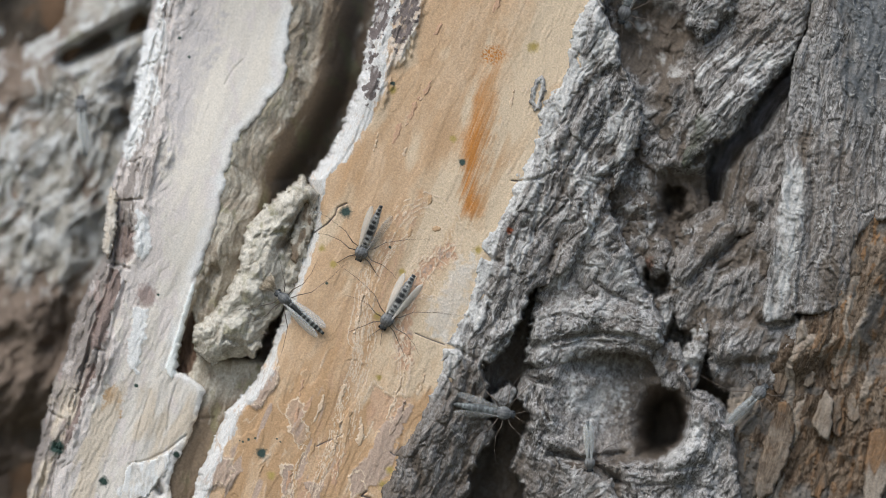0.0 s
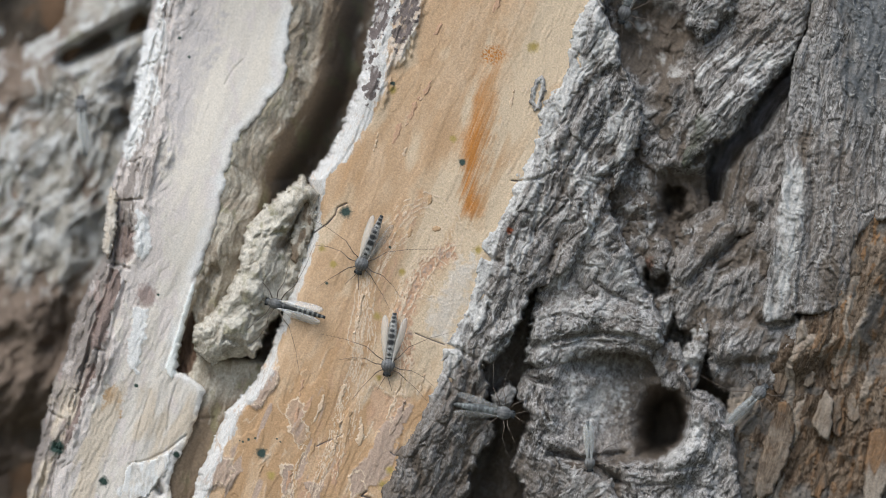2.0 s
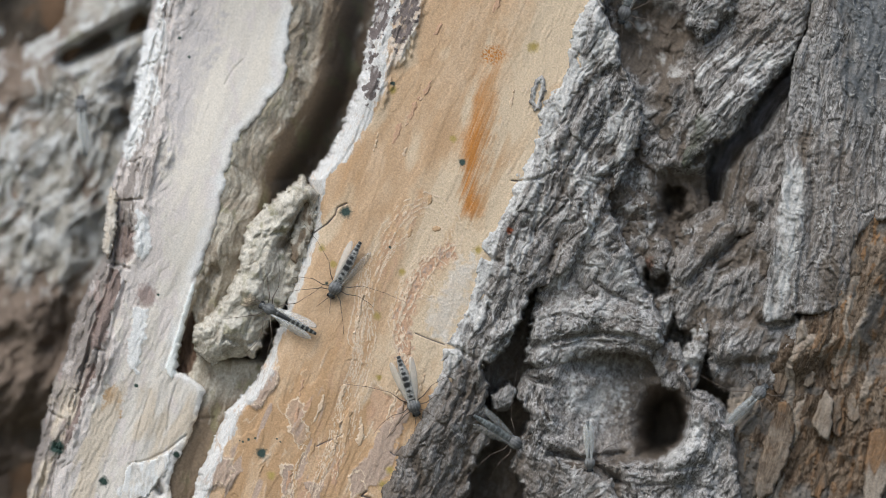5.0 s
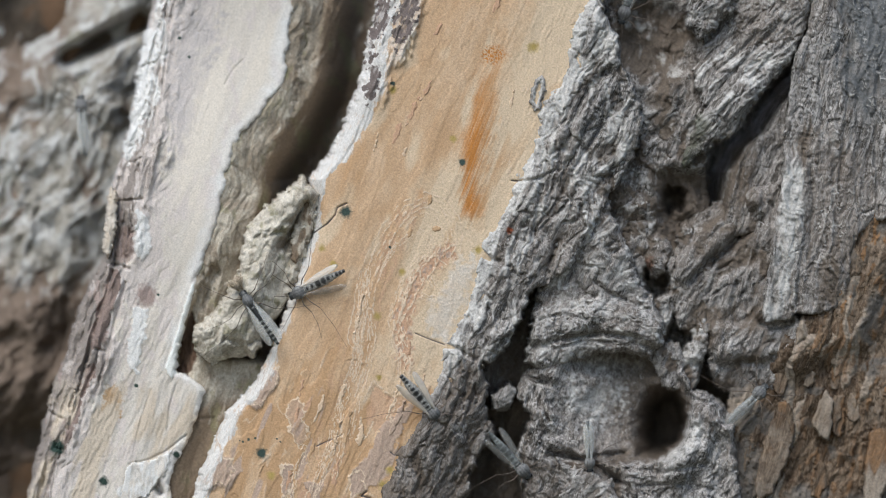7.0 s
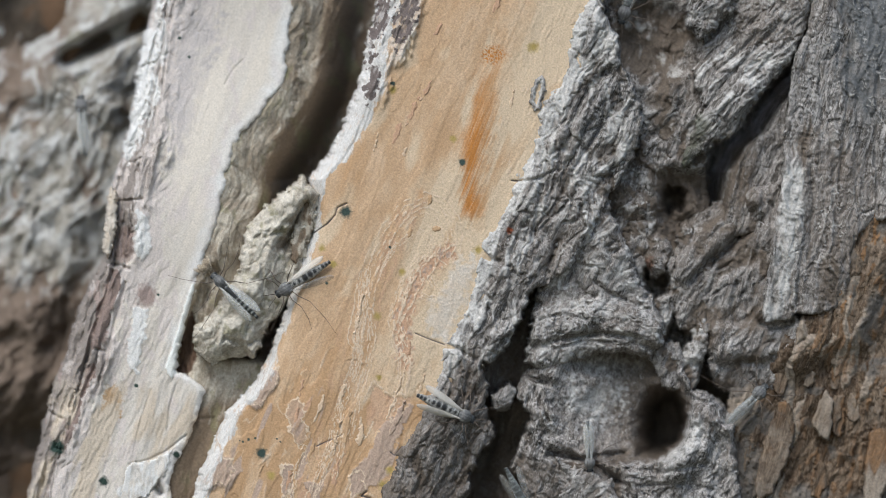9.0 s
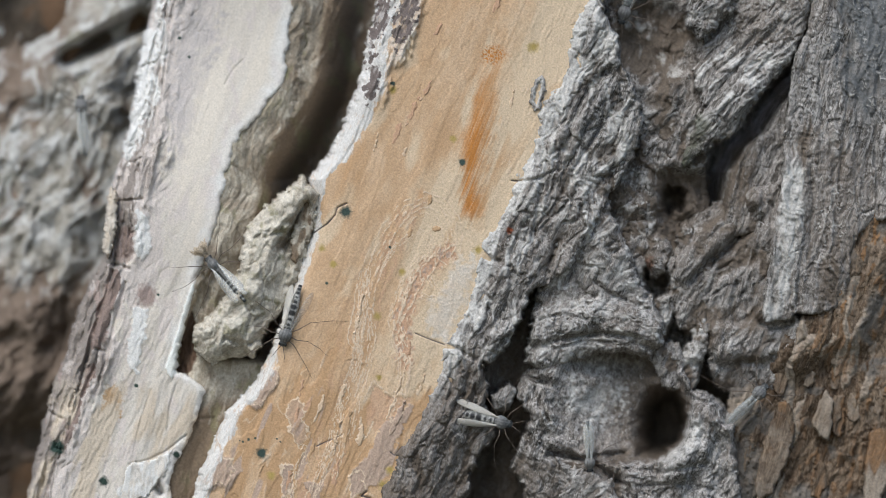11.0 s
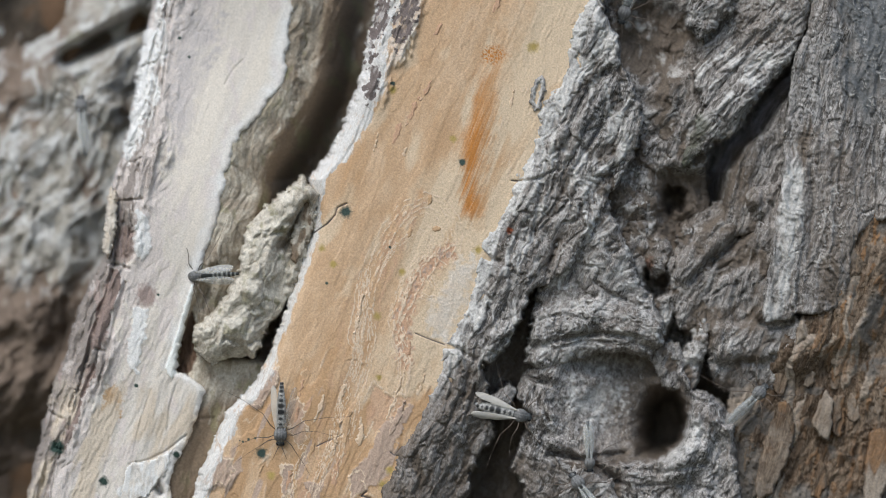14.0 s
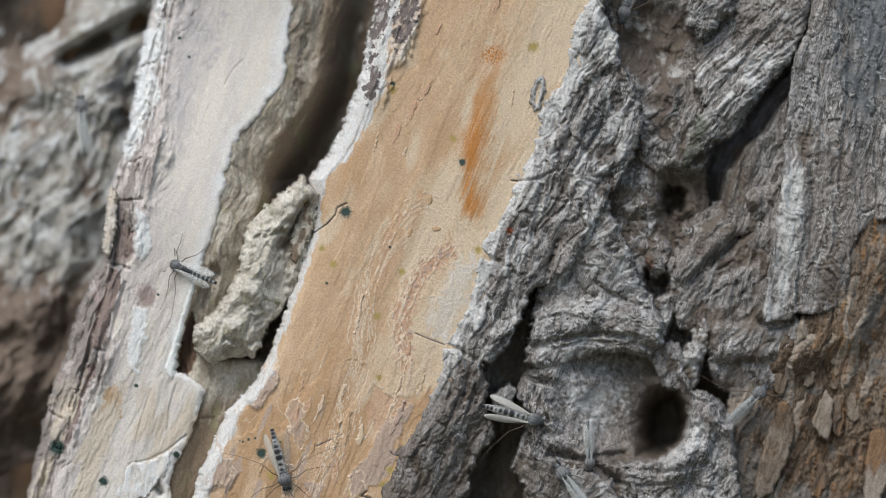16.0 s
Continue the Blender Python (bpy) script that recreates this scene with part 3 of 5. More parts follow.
        loose = np.maximum(loose, 0.9 * rind)
    h = h + 1.3 * bark_left * (0.7 + 0.8 * ridged(c / 9, a / 70, 2, 0.5, 103)) - 0.8 * shed
    h = h + 0.65 * loose
    milky = patch(u, v, [(846, 440), (842, 500), (824, 560), (794, 608), (762, 602), (742, 572), (764, 530), (788, 484), (816, 452)], 22, 26, 35)
    masks = {"rim": np.clip(0.5 * milky + np.maximum(rim * (1.1 - 0.2 * step(470, 560, v)), 0.5 * top_scab) * (1 - 0.45 * step(0.62, 0.85, ridged(c / 7, a / 46, 2, 0.6, 55))), 0, 1),
             "tan": step(900, 560, v) * np.clip(0.95 * step(210, 20, right + 2 * wob) + 0.7 * step(0.05, 0.5, fbm(c / 60, a / 160, 3, 0.5, 35)) + knot * 0.5 * step(0, 60, u - 690), 0, 1),
             "deep": np.clip(0.75 * run * np.exp(-((streak - 10) / 30) ** 2) * step(80, 190, v) * step(440, 360, v) + 0.85 * step(540, 740, v) * step(-0.4, 0.2, fbm(c / 40, a / 130, 3, 0.5, 39)) + step(0.05, 0.45, fbm(c / 45, a / 240, 3, 0.5, 36)) * 0.45 + 0.5 * step(70, 10, np.hypot((u - 618) / 1.0, (v - 330) / 2.2)), 0, 1),
             "pink": np.clip(0.6 * shed + (level == 2) * low_part * 0.8 * step(-0.05, 0.15, fbm(c / 28, a / 150, 2, 0.5, 37)) + rough_knot * 0.75 + 0.6 * slivers + 0.4 * seam_on * step(10, 4, seam) + 0.2 * ring_zone * (1 - ring_line) * step(818, 796, u), 0, 1),
             "mauve": np.clip(low_scab + 0.95 * bark_left + rough_knot * step(0.42, 0.25, crumb) + (level == 1) * low_part * 0.9 * step(0.16, 0.3, fbm(c / 26, a / 150, 2, 0.5, 38) + 0.15 * step(560, 640, u)), 0, 1),
             "line": np.clip(0.5 * edge_line + loose + 0.8 * hatch + 0.7 * slivers + rough_knot * step(0.62, 0.8, crumb), 0, 1),
             "stain": np.clip(stain + 0.6 * step(24, 6, np.hypot((u - 872) / 1.4, v - 97)) * step(-0.05, 0.25, fbm(u / 3.5, v / 3.5, 2, 0.5, 104)) + 0.3 * dots(u, v, [(900, 60, 30), (745, 342, 12), (842, 370, 14)]), 0, 1),
             "ochre": 0.8 * dots(u, v, [(711, 481, 5), (590, 468, 5), (570, 440, 5), (846, 443, 6), (944, 84, 8), (671, 668, 4), (802, 246, 5), (695, 160, 5), (668, 560, 6), (480, 842, 6), (685, 866, 11), (690, 832, 6), (676, 858, 6)]),
             "grey": np.clip(old * (0.55 + 0.7 * step(-0.3, 0.3, fbm(c / 7, a / 30, 4, 0.6, 43))) + crack_shade, 0, 1),
             "green": np.maximum(0.46 * dots(u, v, [(613, 384, 13), (463, 809, 9)]) * step(-0.3, 0.3, fbm(u / 4, v / 12, 3, 0.6, 107)), dots(u, v, [(612, 375, 8), (818, 288, 5), (462, 803, 7), (578, 502, 2.2), (695, 148, 2.8), (690, 438, 2), (440, 778, 1.9), (452, 776, 1.6), (430, 782, 1.5), (490, 777, 1.4), (496, 782, 1.2), (424, 780, 1.2)]))}
    return h, masks


orange = plate("orange_strip", ORANGE_LEFT + [(x + 30, y) for x, y in ORANGE_RIGHT[::-1]], orange_shape, ORANGE, cell=1.6, ragged=5, lip=14, bend=12, skirt=120, label="smooth bare orange-tan bark strip with a rust streak")


def knob_shape(u, v, d):
    l, f, k, n = crag(u, v, 30, 0.75, 110, 1.8)
    spine = away([(535, 335), (480, 385), (450, 450), (440, 520), (390, 585)], u, v)
    h = -16 + 24 * step(60, 5, spine) + 17 * l + 8 * f + 3 * k + 1.2 * n - 10 * step(470, 510, u) * step(430, 470, v)
    h = h - cuts(u, v, [([(478, 368), (492, 356)], 3, 7), ([(448, 424), (462, 414)], 3, 6), ([(438, 442), (452, 438)], 2.5, 5), ([(470, 420), (500, 410)], 2.5, 6), ([(540, 362), (518, 404), (500, 438)], 6, 12),
                        ([(428, 522), (446, 560), (436, 590)], 3, 6), ([(400, 600), (430, 612), (452, 604)], 5, 12), ([(462, 470), (470, 540)], 3, 4)], 5, 8)
    h = h - 30 * step(20, 8, np.hypot(u - 428, (v - 628) * 1.1)) - 12 * step(12, 4, away([(540, 365), (522, 405), (508, 440)], u, v))
    return h, {"brown": 0.25 * step(0.1, 0.5, -l) + 0.5 * step(20, 8, away([(540, 362), (518, 404), (500, 438)], u, v)), "pale": step(0.5, 0.8, f) * 0.4 + 0.36, "green": 0.42 * step(0.05, 0.35, fbm(u / 25, v / 25, 3, 0.5, 7))}


plate("bark_knob", [(534, 316), (502, 344), (470, 366), (440, 400), (428, 440), (424, 480), (404, 512), (384, 546), (346, 580), (342, 606), (366, 642), (392, 642), (412, 632), (452, 632),
                    (468, 590), (484, 566), (512, 532), (534, 490), (552, 430), (564, 380), (566, 344)], knob_shape, BEIGE, ragged=6, rough=15, lip=26, bend=22, skirt=130,
      label="lumpy pale grey bark knob beside the orange strip")


def curl_shape(u, v, d):
    l, f, k, n = crag(u, v, 10, 0.6, 120)
    return 8 + 2 * l + 3 * f + k - 9 * step(5, 11, d) + 5 * step(13, 18, d), {"pale": 0.4 + step(3, 9, d) * 0.6, "brown": np.zeros(u.shape)}


plate("bark_curl", [(948, 140), (956, 134), (964, 140), (966, 158), (960, 176), (956, 194), (946, 196), (938, 182), (940, 158)], curl_shape, GREY, cell=1.3, ragged=3, rough=9, lip=5, bend=4, skirt=16,
      label="small grey bark curl at the edge of the orange strip")


# ---- furrowed grey bark ----
def ridge_shape(u, v, d):
    left = u - across(ORANGE_RIGHT, v)
    l, f, k, n = crag(u, v, 24, 0.95, 130, 3.2)
    gu, ga = grain(u + 11 * fbm(u / 20, v / 20, 3, 0.55, 133), v + 11 * fbm(u / 20, v / 20, 3, 0.55, 134), 24)
    near, second, tag = cells(gu / 22, ga / 62, 9)
    scale = 7 * (np.sin(tag * 91.7) * 0.5 + 0.5) + 2 * (1 - near) - 4 * step(0.14, 0.0, second - near)
    h = 6 - 22 * step(20, 230, left) - 32 * step(10, 130, left) * step(600, 720, v) + step(0, 40, left) * (15 * l + 10 * f + 5 * k + scale - 4) + 1.8 * n + 2 * k
    h = h - 12 * np.exp(-(away([(786, 612), (812, 618), (840, 636)], u, v) / 4) ** 2) - 10 * np.exp(-(away([(848, 440), (862, 456), (886, 462)], u, v) / 4) ** 2)
    split = ridged((left + 6 * fbm(u / 16, v / 40, 2, 0.5, 131)) / 15, v / 160, 2, 0.5, 132)
    h = h + 8 * split * step(600, 640, v) * step(70, 30, np.abs(left - 60))
    h = h - cuts(u, v, [([(1076, 124), (1048, 148), (1030, 182), (1010, 225), (1000, 262)], 6, 17), ([(1058, 148), (1046, 182)], 5, 12), ([(1080, 205), (1050, 245), (1030, 276), (1012, 304)], 2.6, 8),
                        ([(1098, 170), (1066, 220), (1040, 262)], 2.6, 7), ([(1045, 210), (1025, 255), (1008, 292)], 2.6, 7), ([(1000, 214), (976, 242)], 3.5, 8), ([(985, 300), (950, 318), (905, 322)], 2.2, 8),
                        ([(1100, 300), (1080, 313), (1058, 312)], 2.8, 9), ([(1028, 354), (1000, 358), (975, 352)], 2.2, 6), ([(1034, 380), (1016, 392), (1000, 394)], 3, 9), ([(986, 428), (974, 462), (966, 492)], 4, 10),
                        ([(1082, 446), (1050, 449), (1024, 441)], 2.4, 7), ([(926, 400), (908, 440), (900, 472)], 3, 8), ([(902, 470), (906, 502), (894, 542), (868, 584)], 3, 8), ([(1000, 320), (994, 340), (1010, 352), (1024, 336), (1014, 312)], 2.4, 6),
                        ([(1036, 318), (1060, 326), (1062, 344)], 2.4, 6), ([(870, 488), (884, 508), (870, 530)], 2.4, 6), ([(960, 330), (950, 380), (944, 430)], 3.5, 9), ([(1004, 80), (1030, 100), (1036, 60)], 2.4, 5),
                        ([(820, 622), (830, 660), (822, 700)], 3, 8), ([(842, 660), (838, 700), (820, 750)], 3, 8), ([(800, 630), (800, 680), (786, 730)], 3, 7)], 4, 20)
    return h, {"pale": (0.1 + 0.9 * step(700, 560, v)) * (0.08 + 0.6 * step(0.45, 0.8, f)) + 0.45 * step(60, 4, left + 16 * l) * step(800, 640, v), "brown": np.clip(0.5 * step(620, 720, v) + 0.55 * step(0.0, 0.4, -l) + 0.2 * step(0.12, 0.0, second - near), 0, 1), "rust": dots(u, v, [(902, 408, 4.5)]),
               "green": dots(u, v, [(1011, 66, 3)])}


ridge = plate("grey_ridge", ORANGE_RIGHT[:19] + [(706, 800), (690, 842), (668, 884), (636, 970), (806, 970), (822, 884), (832, 838), (856, 792), (878, 764), (858, 722), (864, 684), (850, 640), (872, 638), (890, 626),
                    (918, 566), (944, 510), (1000, 484), (1034, 438), (1074, 354), (1118, 280), (1136, 240), (1134, 196), (1120, 150), (1096, 104), (1090, 64), (1066, 20), (1072, -90)],
      ridge_shape, GREY, ragged=7, rough=20, lip=7, bend=9, skirt=110, label="furrowed grey bark ridge along the orange strip")


def gully_shape(u, v, d):
    l, f, k, n = crag(u, v, 16, 0.75, 140, 5)
    mid = across([(1010, 440), (930, 540), (895, 640), (872, 730), (850, 800), (832, 882), (820, 970)], v)
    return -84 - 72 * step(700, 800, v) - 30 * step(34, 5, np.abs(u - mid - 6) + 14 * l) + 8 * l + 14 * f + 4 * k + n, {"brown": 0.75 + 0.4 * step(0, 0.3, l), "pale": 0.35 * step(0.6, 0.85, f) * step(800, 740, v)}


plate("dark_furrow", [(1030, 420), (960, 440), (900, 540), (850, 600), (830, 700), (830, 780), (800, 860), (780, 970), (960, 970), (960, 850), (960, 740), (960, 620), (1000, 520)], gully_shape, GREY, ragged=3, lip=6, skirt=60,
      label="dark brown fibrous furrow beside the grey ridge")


def swirl(u, v, seed):
    """Folds that run round the knot hole."""
    c = np.hypot((u - 1100) / 1.12, v - 712) + 18 * fbm(u / 60, v / 60, 3, 0.5, seed)
    y = 2.2 * fbm(u / 55, v / 55, 2, 0.5, seed + 1) + (u + v) / 170
    return 0.65 * ridged(c / 19, y, 2, 0.5, seed + 2) + 0.35 * ridged(c / 9, 1.7 * y, 2, 0.5, seed + 3), ridged(c / 6.5, 3 * y, 2, 0.5, seed + 4)


def peak_shape(u, v, d):
    l, f, k, n = crag(u, v, 38, 0.9, 150, 2.4)
    f2, k2 = swirl(u, v, 155)
    turn = step(470, 560, v)
    f, k = f * (1 - turn) + (0.15 + 0.7 * f2) * turn, k * (1 - turn) + k2 * turn
    h = -18 - 14 * step(440, 540, v) + 12 * l + 11 * f + 5 * k + 1.6 * n - 0.06 * (u - 1050)
    brow = away([(945, 585), (985, 572), (1050, 560), (1110, 566), (1165, 590)], u, v)
    h = h + 16 * step(44, 8, brow) - 10 * np.exp(-((brow - 30) / 6) ** 2) * step(560, 590, v)
    h = h - cuts(u, v, [([(1054, 498), (1072, 516), (1100, 528), (1150, 550)], 4, 12), ([(1024, 504), (1036, 520), (1056, 526)], 4, 11), ([(955, 566), (1000, 556), (1040, 566)], 3, 8), ([(1000, 602), (1060, 590), (1130, 596)], 3.5, 11),
                        ([(985, 618), (1030, 604), (1090, 606)], 3, 7), ([(1082, 420), (1100, 440), (1078, 448)], 3, 7), ([(1050, 440), (1020, 470), (1000, 510)], 3, 7)], 4, 30)
    return h, {"pale": 0.18 + 0.45 * step(0.45, 0.8, f), "brown": 0.3 * step(0.1, 0.5, -l)}


plate("grey_peak", [(1056, 318), (1016, 372), (978, 436), (956, 490), (946, 540), (936, 590), (930, 640), (960, 660), (1010, 640), (1060, 622), (1110, 622), (1150, 632), (1172, 610), (1174, 575),
                    (1160, 540), (1134, 500), (1112, 440), (1090, 392)], peak_shape, GREY, ragged=6, rough=16, lip=24, bend=18, skirt=110, label="grey bark lobe overhanging the knot hole")


def bowl_shape(u, v, d):
    l, f, k, n = crag(u, v, 15, 0.8, 170, 1.6)
    f2, k2 = swirl(u, v, 175)
    f, k = 0.25 * f + 0.75 * f2, 0.4 * k + 0.6 * k2
    cup = np.hypot((u - 1096) / 124, (v - 716) / 104) + 0.14 * fbm(u / 30, v / 30, 3, 0.5, 171)
    wob = 0.16 * fbm(u / 26, v / 26, 4, 0.55, 172)
    soft = step(1.0, 0.0, np.hypot(np.maximum(0, 1192 - u) / 118, np.maximum(0, 742 - v) / 92) + 0.7 * wob)
    rim = np.hypot((u - 1128) / 90, (v - 728) / 92) + 0.8 * wob
    within = step(1.03, 0.93, rim)
    out = step(0.85, 1.1, cup) * (1 - within)
    # a hole that sinks gently from its pale side and stops at a steep crescent rim
    mouth = inside([(1136, 704), (1162, 686), (1194, 690), (1212, 718), (1215, 756), (1203, 788), (1178, 808), (1150, 816), (1130, 808), (1118, 780), (1122, 736)], u, v) + 6 * fbm(u / 24, v / 24, 3, 0.5, 176)
    gentle = step(1195, 1120, u) * step(830, 770, v)
    hollow = 0.85 * step(-8 - 4 * gentle, 16 + 58 * gentle, mouth) + 0.15 * step(20, 60, mouth)
    h = -72 + 40 * step(0.2, 1.05, cup) - 34 * step(1010, 1130, u) * (1 - out) - 16 * step(690, 640, v) - 26 * step(672, 640, v) * step(985, 1030, u) + (4 + 14 * out) * l + (2 + 15 * out) * f + (1.5 + 5.5 * out) * k + (0.9 + 0.6 * out) * n
    h = h - 215 * hollow + (14 * fbm(u / 26, v / 26, 4, 0.6, 173) + 4 * k) * step(0.0, 0.3, hollow) * (1 - step(0.5, 0.9, hollow))
    h = h + 20 * step(34, 8, np.abs(mouth + 30)) * step(1150, 1205, u) * step(690, 730, v)
    h = h - cuts(u, v, [([(1268, 704), (1282, 718), (1288, 742)], 9, 60), ([(1226, 706), (1250, 712), (1270, 708)], 3, 10), ([(970, 806), (1020, 812), (1062, 806), (1104, 802)], 4, 18), ([(1024, 730), (1040, 742), (1054, 740)], 2.5, 6),
                        ([(930, 655), (950, 664), (970, 674)], 3.5, 12), ([(945, 690), (958, 720), (972, 745)], 3, 8), ([(1110, 830), (1180, 836), (1250, 820)], 4, 10), ([(1130, 860), (1200, 856), (1260, 866)], 4, 9),
                        ([(1080, 846), (1110, 860), (1120, 890)], 4, 14), ([(1236, 756), (1246, 768), (1240, 774)], 4, 8), ([(1270, 780), (1276, 800), (1262, 830)], 3, 8)], 4, 40)
    h = h - 26 * np.exp(-(away([(975, 800), (1010, 806), (1050, 822), (1090, 850)], u, v) / 6) ** 2) - 20 * np.exp(-(away([(925, 660), (945, 672), (968, 678)], u, v) / 4) ** 2)
    return h, {"brown": np.clip(0.8 * step(0.0, 0.55, hollow) + 0.5 * step(1040, 1120, u) * (1 - out) + 0.5 * step(780, 830, v) * step(1130, 1080, u), 0, 1) + 0.3 * step(0.1, 0.5, -l), "pale": 0.12 * step(0.5, 0.85, f) * out + 0.5 * step(0.3, 0.08, np.abs(rim - 1.2)) * step(1120, 1190, u) * step(700, 760, v) + 0.6 * (1 - out) * step(1.0, 0.1, np.hypot((u - 1045) / 95, (v - 705) / 90) + 0.6 * fbm(u / 9, v / 9, 3, 0.6, 174)), "rust": np.zeros(u.shape)}


plate("knot_hole", [(926, 660), (915, 700), (940, 740), (920, 790), (906, 830), (930, 862), (900, 970), (1300, 970), (1310, 882), (1300, 800), (1296, 740), (1270, 705), (1225, 690), (1212, 660), (1205, 610),
                    (1150, 600), (1060, 600), (980, 630)], bowl_shape, GREY, ragged=5, rough=16, lip=14, bend=14, skirt=90, label="weathered grey bark cup with a dark round hole")


def lower_shape(u, v, d):
    l, f, k, n = crag(u, v, 60, 0.8, 190, 2.2)
    return -14 + 10 * l + 10 * f + 5 * k + 1.5 * n, {"pale": 0.15 + 0.5 * step(0.5, 0.85, f), "brown": 0.4 * step(0.1, 0.5, -l)}


plate("bark_lump", [(982, 806), (1000, 822), (1048, 834), (1084, 852), (1096, 890), (1110, 970), (960, 970), (985, 890), (1000, 850)], lower_shape, GREY, ragged=5, rough=12, lip=20, bend=18, label="small grey bark lump under the knot hole")
plate("bark_stub", [(868, 700), (884, 690), (902, 680), (914, 692), (908, 712), (894, 724), (872, 722)], lambda u, v, d: (lower_shape(u, v, d)[0] - 14, lower_shape(u, v, d)[1]), GREY, ragged=3, rough=10, lip=16, bend=10,
      label="short broken grey bark stub")


def hollow_shape(u, v, d):
    l, f, k, n = crag(u, v, 25, 0.95, 210, 1.5)
    h = -74 + 22 * l + 12 * f + 6 * k + 1.4 * n - 45 * step(90, 30, np.hypot(u - 1165, (v - 60) * 0.8))
    for a, b, r in ((1192, 356, 21), (1164, 500, 26), (1198, 600, 24), (1120, 560, 12)):
        h = h - 80 * step(1.1, 0.5, np.hypot((u - a) / r, (v - b) / (1.4 * r)) + 0.5 * fbm(u / 24, v / 24, 3, 0.5, 9))
    dell = step(1150, 1186, u) * step(286, 330, v) * step(480, 410, v)
    h = h - 38 * dell
    return h, {"brown": dell + step(-0.2, 0.4, fbm(u / 45, v / 45, 3, 0.5, 211) + 0.9 * step(90, 20, np.hypot(u - 1160, v - 70)) + 0.5 * step(60, 20, np.hypot(u - 1150, v - 430))), "pale": (1 - dell) * (0.12 * step(250, 320, v) + 0.4 * step(0.5, 0.8, f)),
               "rust": 0.25 * step(40, 15, np.hypot(u - 1165, v - 60))}


plate("sunken_bark", [(1050, -95), (1330, -95), (1260, 120), (1250, 300), (1260, 480), (1250, 620), (1225, 690), (1180, 690), (1130, 600), (1090, 480), (1060, 380), (1090, 290), (1110, 170), (1060, 50)], hollow_shape, GREY,
      ragged=5, lip=10, label="sunken brown and grey bark between two ridges")


def slab_shape(u, v, d):
    l, f, k, n = crag(u, v, 52, 1.0, 230, 3.5)
    c, a = grain(u, v, 48)
    strands = ridged((c + 7 * fbm(c / 40, a / 90, 3, 0.5, 241)) / 11, a / 130, 3, 0.55, 242)
    pits = step(0.62, 0.8, ridged(u / 11, v / 11, 3, 0.55, 243))
    h = -34 + 11 * l + 4.5 * f + 4 * k + 6 * strands - 2.2 * pits + 1.6 * n
    c0, a0 = grain(1290, 190, 48)
    h = h + 16 * step(1.0, 0.2, np.hypot((c - c0) / 36, (a - a0) / 92))
    h = h - cuts(u, v, [([(1340, 60), (1300, 100), (1262, 130)], 3, 8), ([(1380, 40), (1330, 96), (1290, 136), (1250, 190)], 3.5, 9), ([(1400, 70), (1360, 104), (1330, 140)], 3, 7), ([(1300, 26), (1272, 46), (1246, 76)], 4, 14),
                        ([(1310, 60), (1280, 96)], 3, 7), ([(1334, 150), (1300, 176), (1270, 200)], 2.2, 4), ([(1350, 20), (1320, 50)], 3, 8)], 4, 50)
    h = h - 22 * step(40, 110, away([(1440, -20), (1390, 80), (1320, 160), (1250, 225)], u, v))
    return h, {"pale": 0.75 * step(0.45, 0.8, f) * step(105, 40, np.hypot((u - 1310) / 1.3, v - 160)) + 0.4 * step(0.5, 0.8, strands), "brown": np.clip(0.5 * step(0.1, 0.45, -l) + 0.3 * pits, 0, 1), "green": 0.5 * step(40, 12, away([(1232, 222), (1212, 296)], u, v))}


plate("grey_slab", [(1240, -95), (1450, -95), (1432, 40), (1404, 104), (1370, 140), (1330, 186), (1300, 238), (1262, 256), (1226, 286), (1210, 304), (1206, 282), (1232, 222), (1240, 176), (1226, 130), (1240, 80), (1216, 40)],
      slab_shape, GREY, sheet=48, ragged=6, rough=15, lip=18, bend=12, skirt=110, label="slanting grey bark slab over a black crack")


def wall_shape(u, v, d):
    l, f, k, n = crag(u, v, 14, 0.8, 250, 5)
    clear = np.maximum(0, u - np.interp(v, [60, 104, 140, 186, 238, 260, 304, 400], [1428, 1404, 1372, 1332, 1300, 1262, 1212, 1200]))
    low = step(240, 310, v)
    return -215 + 146 * step(14 + 30 * low, 60 + 26 * low, clear) + 8 * l + 15 * f + 4 * k + n, {"brown": 0.3 + 0.4 * step(0, 0.4, l), "pale": 0.3 * step(0.6, 0.85, f)}


plate("crack_side", [(1425, 60), (1400, 120), (1392, 220), (1396, 320), (1380, 400), (1300, 420), (1240, 400), (1190, 340), (1250, 240), (1310, 176)], wall_shape, GREY, ragged=4, lip=12, skirt=110, label="shaded fibrous bark inside a crack")


